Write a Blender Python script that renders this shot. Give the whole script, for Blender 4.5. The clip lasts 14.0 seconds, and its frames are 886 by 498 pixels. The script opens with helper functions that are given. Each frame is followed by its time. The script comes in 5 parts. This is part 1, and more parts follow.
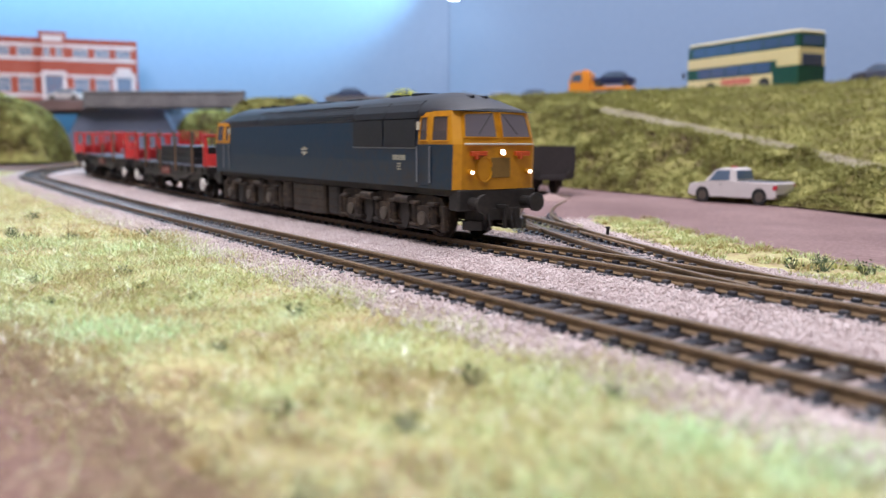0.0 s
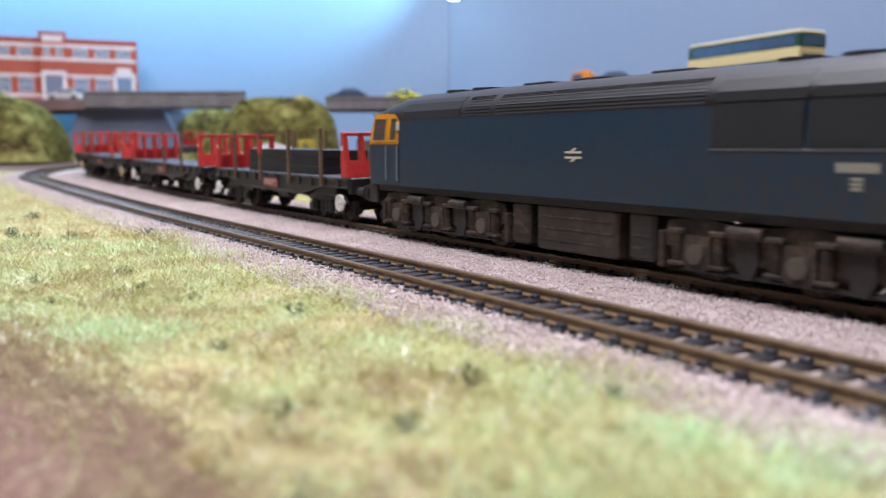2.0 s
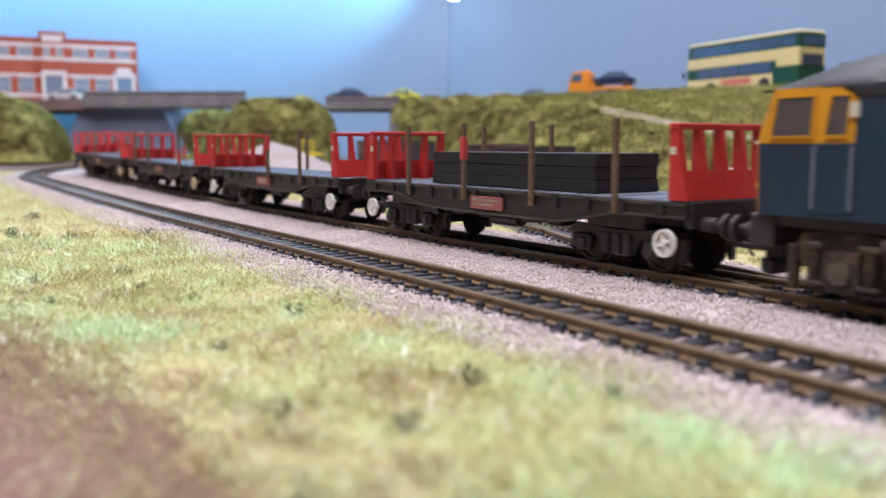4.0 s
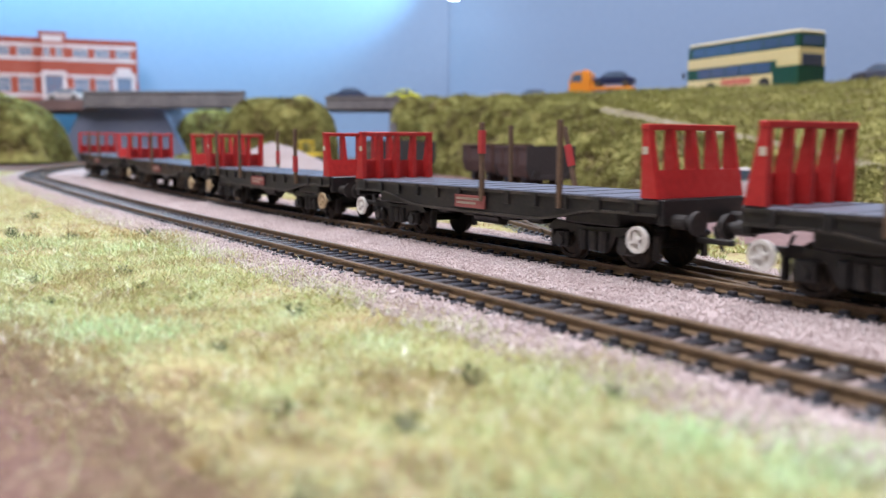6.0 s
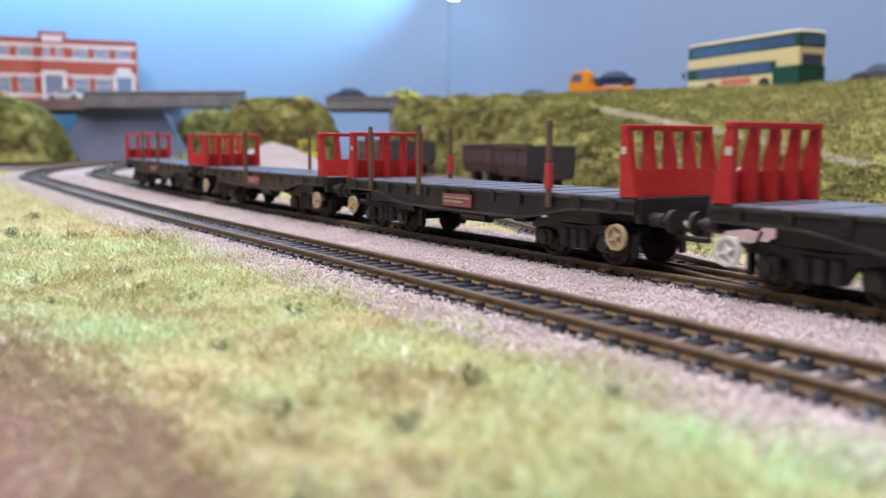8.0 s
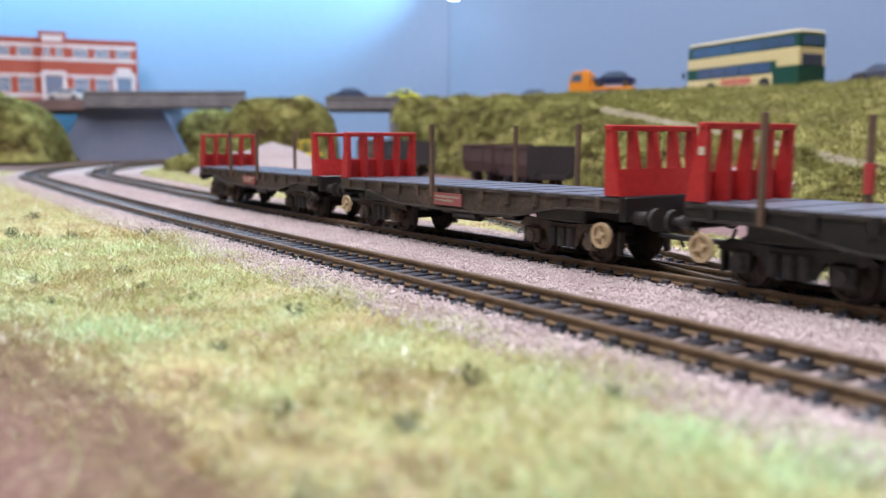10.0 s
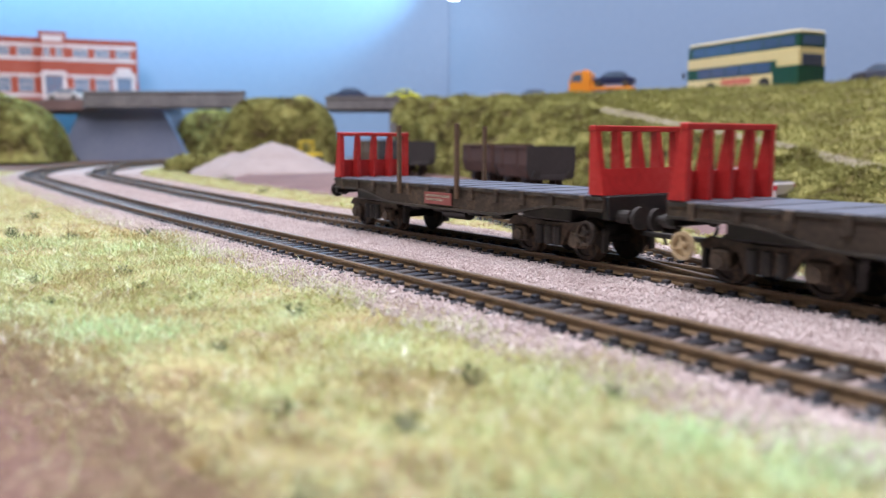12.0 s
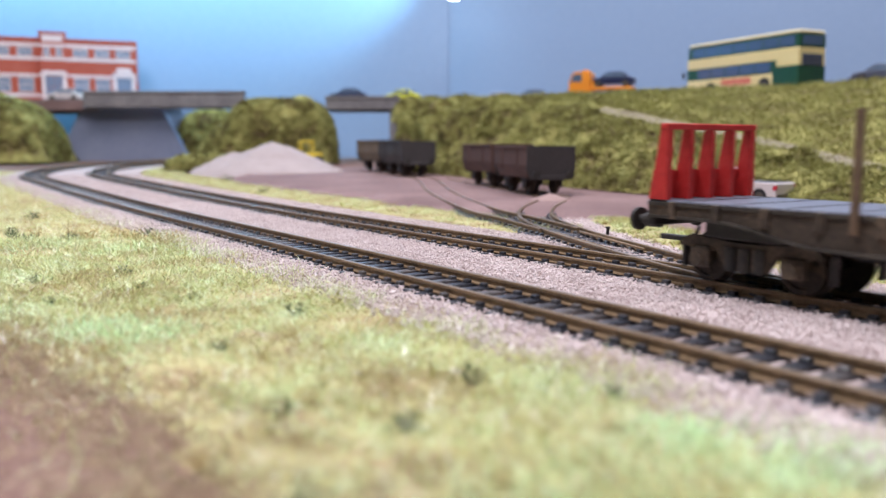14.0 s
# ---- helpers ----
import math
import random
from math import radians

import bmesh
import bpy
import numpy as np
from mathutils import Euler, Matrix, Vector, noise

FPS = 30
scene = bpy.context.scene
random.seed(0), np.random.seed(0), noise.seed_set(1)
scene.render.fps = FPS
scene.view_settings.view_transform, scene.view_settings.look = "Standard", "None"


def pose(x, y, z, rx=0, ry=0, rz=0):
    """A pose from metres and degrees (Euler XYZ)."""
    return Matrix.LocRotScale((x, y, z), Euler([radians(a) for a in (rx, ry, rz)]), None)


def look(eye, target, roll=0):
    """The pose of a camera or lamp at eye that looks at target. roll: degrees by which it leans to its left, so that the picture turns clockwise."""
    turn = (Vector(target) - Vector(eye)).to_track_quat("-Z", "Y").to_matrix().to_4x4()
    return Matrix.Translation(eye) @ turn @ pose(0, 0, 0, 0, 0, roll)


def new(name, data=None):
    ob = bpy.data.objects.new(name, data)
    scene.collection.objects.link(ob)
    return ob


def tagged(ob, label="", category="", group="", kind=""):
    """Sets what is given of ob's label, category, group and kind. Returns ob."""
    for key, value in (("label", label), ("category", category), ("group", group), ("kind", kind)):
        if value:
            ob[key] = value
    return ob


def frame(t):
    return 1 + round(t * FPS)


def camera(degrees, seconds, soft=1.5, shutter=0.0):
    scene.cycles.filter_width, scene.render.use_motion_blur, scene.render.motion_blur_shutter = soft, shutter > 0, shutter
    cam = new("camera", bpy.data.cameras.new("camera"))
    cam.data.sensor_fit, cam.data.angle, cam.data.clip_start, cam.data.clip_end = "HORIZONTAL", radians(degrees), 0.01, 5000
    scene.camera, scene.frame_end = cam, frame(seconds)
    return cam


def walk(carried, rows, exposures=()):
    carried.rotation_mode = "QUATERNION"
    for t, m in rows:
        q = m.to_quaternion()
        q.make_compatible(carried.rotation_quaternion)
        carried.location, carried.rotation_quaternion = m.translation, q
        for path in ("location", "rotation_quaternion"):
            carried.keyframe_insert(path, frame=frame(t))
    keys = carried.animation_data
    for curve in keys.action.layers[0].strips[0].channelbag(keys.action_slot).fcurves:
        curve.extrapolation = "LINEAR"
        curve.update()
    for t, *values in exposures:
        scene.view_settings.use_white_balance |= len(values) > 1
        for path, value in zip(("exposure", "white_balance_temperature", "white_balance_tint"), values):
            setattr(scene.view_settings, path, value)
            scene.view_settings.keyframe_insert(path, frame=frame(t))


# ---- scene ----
# A model railway: all lengths below are written in millimetres of the model and scaled to metres here.
S = 0.001
SECONDS = 14.0


def P(x, y, z, rx=0, ry=0, rz=0):
    return pose(x * S, y * S, z * S, rx, ry, rz)


# ---- camera: fixed on its stand just above the trackside grass ----
EYE = (0.0, 0.0, 33.61)
cam = camera(55.3, SECONDS, soft=1.2, shutter=0.5)
cam.data.dof.use_dof = True
cam.data.dof.focus_distance = 0.27
cam.data.dof.aperture_fstop = 15
STAND = pose(0, 0, EYE[2] * S, 90 - 6.96, 0, 0)
walk(cam, [(0.0, STAND), (SECONDS, STAND)])

# ---- light ----
world = bpy.data.worlds.new("room_air")
scene.world = world
world.use_nodes = True
world.node_tree.nodes["Background"].inputs[0].default_value = (0.75, 0.85, 1.0, 1)
world.node_tree.nodes["Background"].inputs[1].default_value = 0.12
scene.view_settings.exposure = 0.0


def area_lamp(name, place, target, width, depth, watts, colour):
    data = bpy.data.lights.new(name, "AREA")
    data.shape, data.size, data.size_y = "RECTANGLE", width * S, depth * S
    data.energy, data.color = watts, colour
    ob = new(name, data)
    ob.matrix_world = look([c * S for c in place], [c * S for c in target])
    return tagged(ob, kind="structure")


# ceiling tubes over the layout, and the lamp high in the corner of the backscene
area_lamp("tube_light", (-30, 580, 1180), (0, 520, 0), 1500, 260, 27.0, (0.94, 0.938, 1.04))
area_lamp("tube_light", (-200, -280, 1180), (-100, -60, 0), 1200, 260, 18.0, (0.94, 0.938, 1.04))
area_lamp("strip_light", (-640, 1310, 430), (-640, 1400, 130), 900, 30, 4.2, (0.28, 0.72, 1.0))
spot = bpy.data.lights.new("corner_lamp", "SPOT")
spot.energy, spot.color, spot.spot_size, spot.spot_blend = 6.0, (0.36, 0.78, 1.0), radians(118), 0.85
spot.shadow_soft_size = 0.012
corner_lamp = tagged(new("corner_lamp", spot), kind="structure")
corner_lamp.matrix_world = look((0.030, 1.290, 0.282), (-0.50, 1.400, 0.480))

# ---- helpers for building ----


def finish(name, bm, material, smooth=False):
    bmesh.ops.scale(bm, vec=(S, S, S), verts=bm.verts)
    bmesh.ops.recalc_face_normals(bm, faces=bm.faces)
    me = bpy.data.meshes.new(name)
    bm.to_mesh(me)
    bm.free()
    if smooth:
        me.polygons.foreach_set("use_smooth", [True] * len(me.polygons))
    for m in material if isinstance(material, (list, tuple)) else [material]:
        me.materials.append(m)
    return me


def part(name, bm, material, parent, label="", smooth=False, at=None):
    ob = new(name, finish(name, bm, material, smooth))
    ob.parent = parent
    if at is not None:
        ob.matrix_basis = at
    return tagged(ob, label)


def solid(name, bm, material, label="", category="", group="", kind="", smooth=False, at=None):
    ob = new(name, finish(name, bm, material, smooth))
    if at is not None:
        ob.matrix_basis = at
    return tagged(ob, label, category, group, kind)


def thing(name, label, category, group="", kind="", at=None):
    ob = new(name)
    ob.empty_display_size = 0.01
    if at is not None:
        ob.matrix_basis = at
    return tagged(ob, label, category, group, kind)


def box(bm, x0, x1, y0, y1, z0, z1, bevel=0.0, turn=None):
    v = bmesh.ops.create_cube(bm, size=1.0)["verts"]
    for w in v:
        w.co = Vector(((x0 + x1) / 2 + w.co.x * (x1 - x0), (y0 + y1) / 2 + w.co.y * (y1 - y0), (z0 + z1) / 2 + w.co.z * (z1 - z0)))
    if bevel:
        edges = list({e for w in v for e in w.link_edges})
        v = bmesh.ops.bevel(bm, geom=edges, offset=bevel, segments=1, affect="EDGES")["verts"]
    if turn is not None:
        bmesh.ops.transform(bm, matrix=turn, verts=v)
    return v


def rod(bm, a, b, r, seg=10, r2=None):
    a, b = Vector(a), Vector(b)
    m = Matrix.Translation((a + b) / 2) @ (b - a).to_track_quat("Z", "Y").to_matrix().to_4x4()
    return bmesh.ops.create_cone(bm, cap_ends=True, segments=seg, radius1=r, radius2=r if r2 is None else r2, depth=(b - a).length, matrix=m)["verts"]


def prism(bm, outline, axis, lo, hi):
    """Extrude a closed outline of (u, v) along axis: 'x' -> (lo..hi, u, v), 'y' -> (u, lo..hi, v), 'z' -> (u, v, lo..hi)."""
    def place(u, v, w):
        return {"x": (w, u, v), "y": (u, w, v), "z": (u, v, w)}[axis]
    a = [bm.verts.new(place(u, v, lo)) for u, v in outline]
    b = [bm.verts.new(place(u, v, hi)) for u, v in outline]
    n = len(a)
    bm.faces.new(a[::-1])
    bm.faces.new(b)
    for i in range(n):
        bm.faces.new((a[i], a[(i + 1) % n], b[(i + 1) % n], b[i]))
    return a + b


def loft(bm, rings, caps=True):
    rows = [[bm.verts.new(p) for p in ring] for ring in rings]
    n = len(rows[0])
    for r, q in zip(rows, rows[1:]):
        for i in range(n):
            bm.faces.new((r[i], r[(i + 1) % n], q[(i + 1) % n], q[i]))
    if caps:
        bm.faces.new(rows[0][::-1])
        bm.faces.new(rows[-1])
    return rows


def BM():
    return bmesh.new()


# ---- materials ----


def surface(name, colours, size=2.0, rough=0.6, metal=0.0, bump=0.2, coarse=None, spread=0.25, island=False, fine=True, rand=0.0):
    """Noise at two scales between the given colours; size is the grain in millimetres."""
    m = bpy.data.materials.new(name)
    m.use_nodes = True
    nt = m.node_tree
    bsdf = nt.nodes["Principled BSDF"]
    co = nt.nodes.new("ShaderNodeTexCoord")
    n1, n2 = nt.nodes.new("ShaderNodeTexNoise"), nt.nodes.new("ShaderNodeTexNoise")
    n1.inputs["Scale"].default_value = 1000.0 / size
    n2.inputs["Scale"].default_value = 1000.0 / (coarse or size * 9)
    for n in (n1, n2):
        n.inputs["Detail"].default_value = 4
        nt.links.new(co.outputs["Object"], n.inputs["Vector"])
    mix = nt.nodes.new("ShaderNodeMath")
    mix.operation = "MULTIPLY_ADD"
    mix.inputs[1].default_value = 0.5
    half = nt.nodes.new("ShaderNodeMath")
    half.operation = "MULTIPLY"
    half.inputs[1].default_value = 0.5
    nt.links.new(n2.outputs["Fac"], half.inputs[0])
    nt.links.new(n1.outputs["Fac"], mix.inputs[0])
    nt.links.new(half.outputs[0], mix.inputs[2])
    fac = mix.outputs[0]
    if island or rand:
        src = nt.nodes.new("ShaderNodeNewGeometry" if island else "ShaderNodeObjectInfo")
        add = nt.nodes.new("ShaderNodeMath")
        add.operation = "MULTIPLY_ADD"
        add.inputs[1].default_value = rand or 0.5
        sub = nt.nodes.new("ShaderNodeMath")
        sub.operation = "SUBTRACT"
        sub.inputs[1].default_value = 0.5
        nt.links.new(src.outputs["Random Per Island" if island else "Random"], sub.inputs[0])
        nt.links.new(sub.outputs[0], add.inputs[0])
        nt.links.new(fac, add.inputs[2])
        fac = add.outputs[0]
    ramp = nt.nodes.new("ShaderNodeValToRGB")
    els = ramp.color_ramp.elements
    k = len(colours)
    while len(els) < k:
        els.new(0.5)
    for i, c in enumerate(colours):
        els[i].position = 0.5 + spread * (2 * i / max(1, k - 1) - 1)
        els[i].color = (*c, 1)
    nt.links.new(fac, ramp.inputs[0])
    nt.links.new(ramp.outputs[0], bsdf.inputs["Base Color"])
    bsdf.inputs["Roughness"].default_value = rough
    bsdf.inputs["Metallic"].default_value = metal
    if bump:
        b = nt.nodes.new("ShaderNodeBump")
        b.inputs["Strength"].default_value = bump
        b.inputs["Distance"].default_value = size * S * 0.4
        nt.links.new(n1.outputs["Fac"], b.inputs["Height"])
        nt.links.new(b.outputs[0], bsdf.inputs["Normal"])
    return m


def glowing(name, colour, strength):
    m = bpy.data.materials.new(name)
    m.use_nodes = True
    b = m.node_tree.nodes["Principled BSDF"]
    b.inputs["Base Color"].default_value = (*colour, 1)
    b.inputs["Emission Color"].default_value = (*colour, 1)
    b.inputs["Emission Strength"].default_value = strength
    return m


def glazing(name, colour=(0.5, 0.55, 0.6), rough=0.08, alpha=0.35):
    m = bpy.data.materials.new(name)
    m.use_nodes = True
    b = m.node_tree.nodes["Principled BSDF"]
    b.inputs["Base Color"].default_value = (*colour, 1)
    b.inputs["Roughness"].default_value = rough
    b.inputs["Alpha"].default_value = alpha
    b.inputs["Specular IOR Level"].default_value = 0.8
    return m


M_SKY = surface("painted_backscene", [(0.22, 0.31, 0.46), (0.25, 0.34, 0.49)], 8, 0.75, bump=0.03, coarse=300)
M_ROOM = surface("room_plaster", [(0.55, 0.55, 0.54), (0.62, 0.62, 0.60)], 30, 0.9, bump=0.05)
M_DIRT = surface("brown_earth", [(0.125, 0.066, 0.050), (0.175, 0.098, 0.076), (0.26, 0.165, 0.125)], 2.2, 0.95, bump=0.5, coarse=26)
M_TURF = surface("scatter_turf", [(0.25, 0.165, 0.095), (0.38, 0.32, 0.15), (0.46, 0.47, 0.23)], 1.2, 0.95, bump=0.6, coarse=16, spread=0.14)
M_BALLAST = surface("ballast_bed", [(0.37, 0.29, 0.27), (0.43, 0.345, 0.33), (0.49, 0.405, 0.39)], 0.9, 0.85, bump=0.8, coarse=30)
M_STONE = surface("ballast_stone", [(0.43, 0.335, 0.315), (0.51, 0.415, 0.395), (0.63, 0.55, 0.53)], 0.8, 0.40, bump=0.2, island=True, rand=0.35, coarse=22)
M_TAN = surface("tan_crumbs", [(0.33, 0.23, 0.15), (0.43, 0.33, 0.21), (0.52, 0.44, 0.27)], 1.5, 0.95, bump=0.4, coarse=18)
M_YARD = surface("red_ash_yard", [(0.125, 0.070, 0.066), (0.185, 0.110, 0.103), (0.26, 0.17, 0.158)], 1.5, 0.9, bump=0.4, coarse=60, spread=0.16)
M_RAIL = surface("rusty_rail", [(0.11, 0.07, 0.038), (0.21, 0.137, 0.073), (0.31, 0.21, 0.118)], 1.0, 0.5, 0.15, bump=0.15, coarse=14)
M_RAILTOP = surface("worn_rail_head", [(0.13, 0.085, 0.05), (0.28, 0.21, 0.15)], 2.0, 0.35, 0.6, bump=0.05, coarse=40)
# Dark sleepers; the blue in the colour imitates a reflected sheen.
M_SLEEPER = surface("dark_sheen_sleeper", [(0.018, 0.019, 0.024), (0.038, 0.041, 0.052), (0.09, 0.08, 0.078)], 1.0, 0.30, bump=0.3, rand=0.5)
M_FOLIAGE = surface("foam_foliage", [(0.085, 0.058, 0.02), (0.165, 0.145, 0.036), (0.26, 0.25, 0.068), (0.40, 0.38, 0.14)], 11.0, 0.95, bump=0.2, island=True, rand=0.07, coarse=30, spread=0.12)
M_FOLDARK = surface("hedge_core", [(0.09, 0.06, 0.022), (0.18, 0.155, 0.042), (0.31, 0.285, 0.09)], 11.0, 0.95, bump=0.8, coarse=30, spread=0.12)
M_GRASS = surface("static_grass", [(0.36, 0.25, 0.11), (0.47, 0.45, 0.165), (0.52, 0.60, 0.245), (0.66, 0.77, 0.46)], 2.2, 0.30, bump=0, island=True, rand=0.14, coarse=22, spread=0.11)
M_MINT = surface("mint_grass", [(0.50, 0.68, 0.33), (0.60, 0.80, 0.46), (0.70, 0.88, 0.60)], 3.0, 0.4, bump=0, island=True, rand=0.4)
M_STRAW = surface("dry_grass", [(0.42, 0.30, 0.12), (0.56, 0.43, 0.20), (0.68, 0.57, 0.32)], 3.0, 0.6, bump=0, island=True, rand=0.5)
M_WEED = surface("dark_weed", [(0.05, 0.075, 0.04), (0.10, 0.14, 0.07), (0.18, 0.215, 0.11)], 2.0, 0.85, bump=0.2, island=True, rand=0.6)

# ---- lie of the land and the running lines ----


def rise(y):
    """The boards climb gently towards the back."""
    return 0.0202 * 60 * math.log1p(math.exp(max(-30, min(30, (y - 480) / 60)))) if y < 2000 else 31.0


STEP = 2.0


def running_line():
    x0, y0, th0, k, a1, radius = 92.08, 187.84, 122.96, radians(0.0046), 722.6, 391.2
    def heading(a):
        th = radians(th0) + k * min(a, 230)
        return th - max(0, a - a1) / radius
    pts = []
    for sign in (-1, 1):
        x, y, a = x0, y0, 0.0
        run = []
        while a < (1900 if sign > 0 else 1300):
            th = heading(sign * (a + STEP / 2))
            x, y, a = x + sign * STEP * math.cos(th), y + sign * STEP * math.sin(th), a + STEP
            run.append((sign * a, x, y, heading(sign * a)))
        pts = run[::-1] + [(0.0, x0, y0, radians(th0))] + run if sign < 0 else pts + run
        if sign < 0:
            pts = run[::-1] + [(0.0, x0, y0, radians(th0))]
    return pts


LINE = running_line()
A0 = LINE[0][0]


def on_line(a, side=0.0):
    """The point a mm back along the train's line from its reference mark, side mm towards the camera; and the heading of travel."""
    f = (a - A0) / STEP
    i = max(0, min(len(LINE) - 2, int(f)))
    f -= i
    p, q = LINE[i], LINE[i + 1]
    x, y, th = (p[j] + (q[j] - p[j]) * f for j in (1, 2, 3))
    x, y = x - math.sin(th) * side, y + math.cos(th) * side
    return x, y, rise(y), th


def spline(points, n=12):
    """Catmull-Rom through a few plan points."""
    ps = [Vector(p) for p in points]
    ps = [2 * ps[0] - ps[1]] + ps + [2 * ps[-1] - ps[-2]]
    out = []
    for a, b, c, d in zip(ps, ps[1:], ps[2:], ps[3:]):
        for i in range(n):
            t = i / n
            out.append(0.5 * (2 * b + (c - a) * t + (2 * a - 5 * b + 4 * c - d) * t * t + (3 * b - a - 3 * c + d) * t ** 3))
    return out + [ps[-2]]


def even(points, step):
    """Points at even steps along a polyline, each with its heading."""
    out, need = [], 0.0
    for p, q in zip(points, points[1:]):
        d = (q - p)
        l = d.length
        while need <= l:
            w = p + d * (need / l)
            out.append((w.x, w.y, math.atan2(d.y, d.x)))
            need += step
        need -= l
    return out


D12 = 59.7
MAIN2 = [(x, y, th) for x, y, z, th in (on_line(a) for a in range(-260, 1180, 4))]
MAIN1 = [(x, y, th) for x, y, z, th in (on_line(a, D12) for a in range(-260, 1180, 4))]
SIDING_B = even(spline([(84, 203), (72.5, 236), (62, 280), (50, 340), (45, 400), (51, 455), (66, 512)]), 4)
SIDING_A = even(spline([(48, 345), (36, 395), (20, 450), (-2, 590), (-14, 730), (-34, 803), (-66, 885)]), 4)
SIDING_C = even(spline([(72, 530), (56, 600), (36, 670), (12, 750)]), 4)

# ---- room ----


def room():
    bm = BM()
    box(bm, -2600, 2600, -2100, 1900, -900, -880)
    solid("floor", bm, M_ROOM, kind="structure")
    for name, a in (("wall_north", (-2600, 2600, 1900, 1950)), ("wall_south", (-2600, 2600, -2150, -2100)), ("wall_east", (2600, 2650, -2150, 1950)), ("wall_west", (-2650, -2600, -2150, 1950))):
        bm = BM()
        box(bm, *a, -900, 1500)
        solid(name, bm, M_ROOM, kind="structure")
    bm = BM()
    box(bm, -2650, 2650, -2150, 1950, 1500, 1540)
    solid("ceiling", bm, M_ROOM, kind="structure")
    # backscene boards that meet in the corner behind the layout
    bm = BM()
    box(bm, -1900, 8.5, 1420, 1432, -60, 900)
    solid("backdrop_west", bm, M_SKY, kind="structure")
    bm = BM()
    box(bm, 0, 1900, 0, 12, -60, 900)
    solid("backdrop_east", bm, M_SKY, kind="structure", at=P(8.5, 1422, 0, 0, 0, -25))


def hash2(x, y, s, k=1.0):
    return noise.noise(Vector((x / s, y / s, k)))


def grass_edge(x, y):
    """Distance in mm by which a plan point lies on the camera side of the near track's centre."""
    best = 1e9
    for p in MAIN1[::6]:
        d = (p[0] - x) ** 2 + (p[1] - y) ** 2
        if d < best:
            best, q = d, p
    return (x - q[0]) * -math.sin(q[2]) + (y - q[1]) * math.cos(q[2])


def bareness(x, y):
    """How far, in mm, a plan point lies into the bare earth in front of the grass."""
    return -0.696 * (x + 14) - 0.717 * (y - 87) + 7 * hash2(x, y, 26, 21.0) + 3 * hash2(x, y, 8, 22.0)


def ground_sheet():
    bm = BM()
    xs = [-1500, -1100, -850, -700] + list(range(-600, 601, 12)) + [700, 850, 1100, 1500]
    ys = [-500, -300, -150, -60] + list(range(-20, 500, 8)) + list(range(500, 1421, 25))
    grid = []
    for y in ys:
        row = []
        for x in xs:
            z = rise(y) - 4.6 + 0.5 * hash2(x, y, 40) + 0.25 * hash2(x, y, 9, 3.0)
            row.append(bm.verts.new((x, y, z)))
        grid.append(row)
    for r, q in zip(grid, grid[1:]):
        for i in range(len(xs) - 1):
            bm.faces.new((r[i], r[i + 1], q[i + 1], q[i]))
    solid("ground", bm, M_DIRT, kind="structure", smooth=True)
    bm = BM()
    box(bm, -1500, 1500, -500, 1420, -60, -12)
    solid("baseboard", bm, M_ROOM, kind="structure")


def strip(name, centre, lo, hi, top, material, wobble=2.0, cells=8, seed=0.0, bumpy=0.25, fade=1.0, trough=0.0, sink=False):
    """A bed laid along a line, from lo to hi mm towards the camera side, with feathered uneven edges."""
    bm = BM()
    rows = []
    for x, y, th in centre:
        row = []
        for i in range(cells + 1):
            u = i / cells
            s = lo + (hi - lo) * u
            edge = abs(2 * u - 1)
            s += (wobble * hash2(x + s, y, 14, seed + u) if i in (0, cells) else 0)
            px, py = x - math.sin(th) * s, y + math.cos(th) * s
            z = rise(py) + top - (2.6 if i in (0, cells) else 0) + bumpy * hash2(px, py, 5, seed)
            z -= 2.2 * max(0.0, (u - fade) / (1.001 - fade))
            if sink:
                b = max(0.0, min(1.0, (bareness(px, py) + 10) / 26))
                z -= 3.0 * b * b * (3 - 2 * b)
            z -= trough * max(0.0, min(1.0, (12.2 - abs(s)) / 1.5))
            row.append(bm.verts.new((px, py, z)))
        rows.append(row)
    for r, q in zip(rows, rows[1:]):
        for i in range(cells):
            bm.faces.new((r[i], r[i + 1], q[i + 1], q[i]))
    return solid(name, bm, material, kind="structure", smooth=True)


# ---- track ----
RAIL_OUT = [(-1.2, -2.5), (1.2, -2.5), (1.2, -2.2), (0.35, -1.9), (0.35, -0.9), (0.75, -0.7), (0.75, -0.1), (0.55, 0.0), (-0.55, 0.0), (-0.75, -0.1), (-0.75, -0.7), (-0.35, -0.9), (-0.35, -1.9), (-1.2, -2.2)]


def rail(line, side, parent, bottom=0):
    bm = BM()
    rings = []
    for x, y, th in line:
        px, py = x - math.sin(th) * side, y + math.cos(th) * side
        z = rise(py)
        rings.append([(px - math.sin(th) * u, py + math.cos(th) * u, z + v) for u, v in RAIL_OUT])
    rows = loft(bm, rings)
    ob = part("rail", bm, [M_RAIL, M_RAILTOP], parent)
    n = len(RAIL_OUT)
    for i, f in enumerate(ob.data.polygons):
        if f.normal.z > 0.9 and f.center.z > -0.0004 + rise(f.center.y / S) * S:
            f.material_index = 1
    return ob


def sleeper_mesh():
    bm = BM()
    box(bm, -1.7, 1.7, -13.2, 13.2, -4.2, -2.45, 0.25)
    for s in (-8.25, 8.25):
        for d in (-1.7, 1.7):
            box(bm, -1.1, 1.1, s + d - 0.8, s + d + 0.8, -2.6, -1.5, 0.2)
    return finish("sleeper", bm, M_SLEEPER)


SLEEPER = sleeper_mesh()


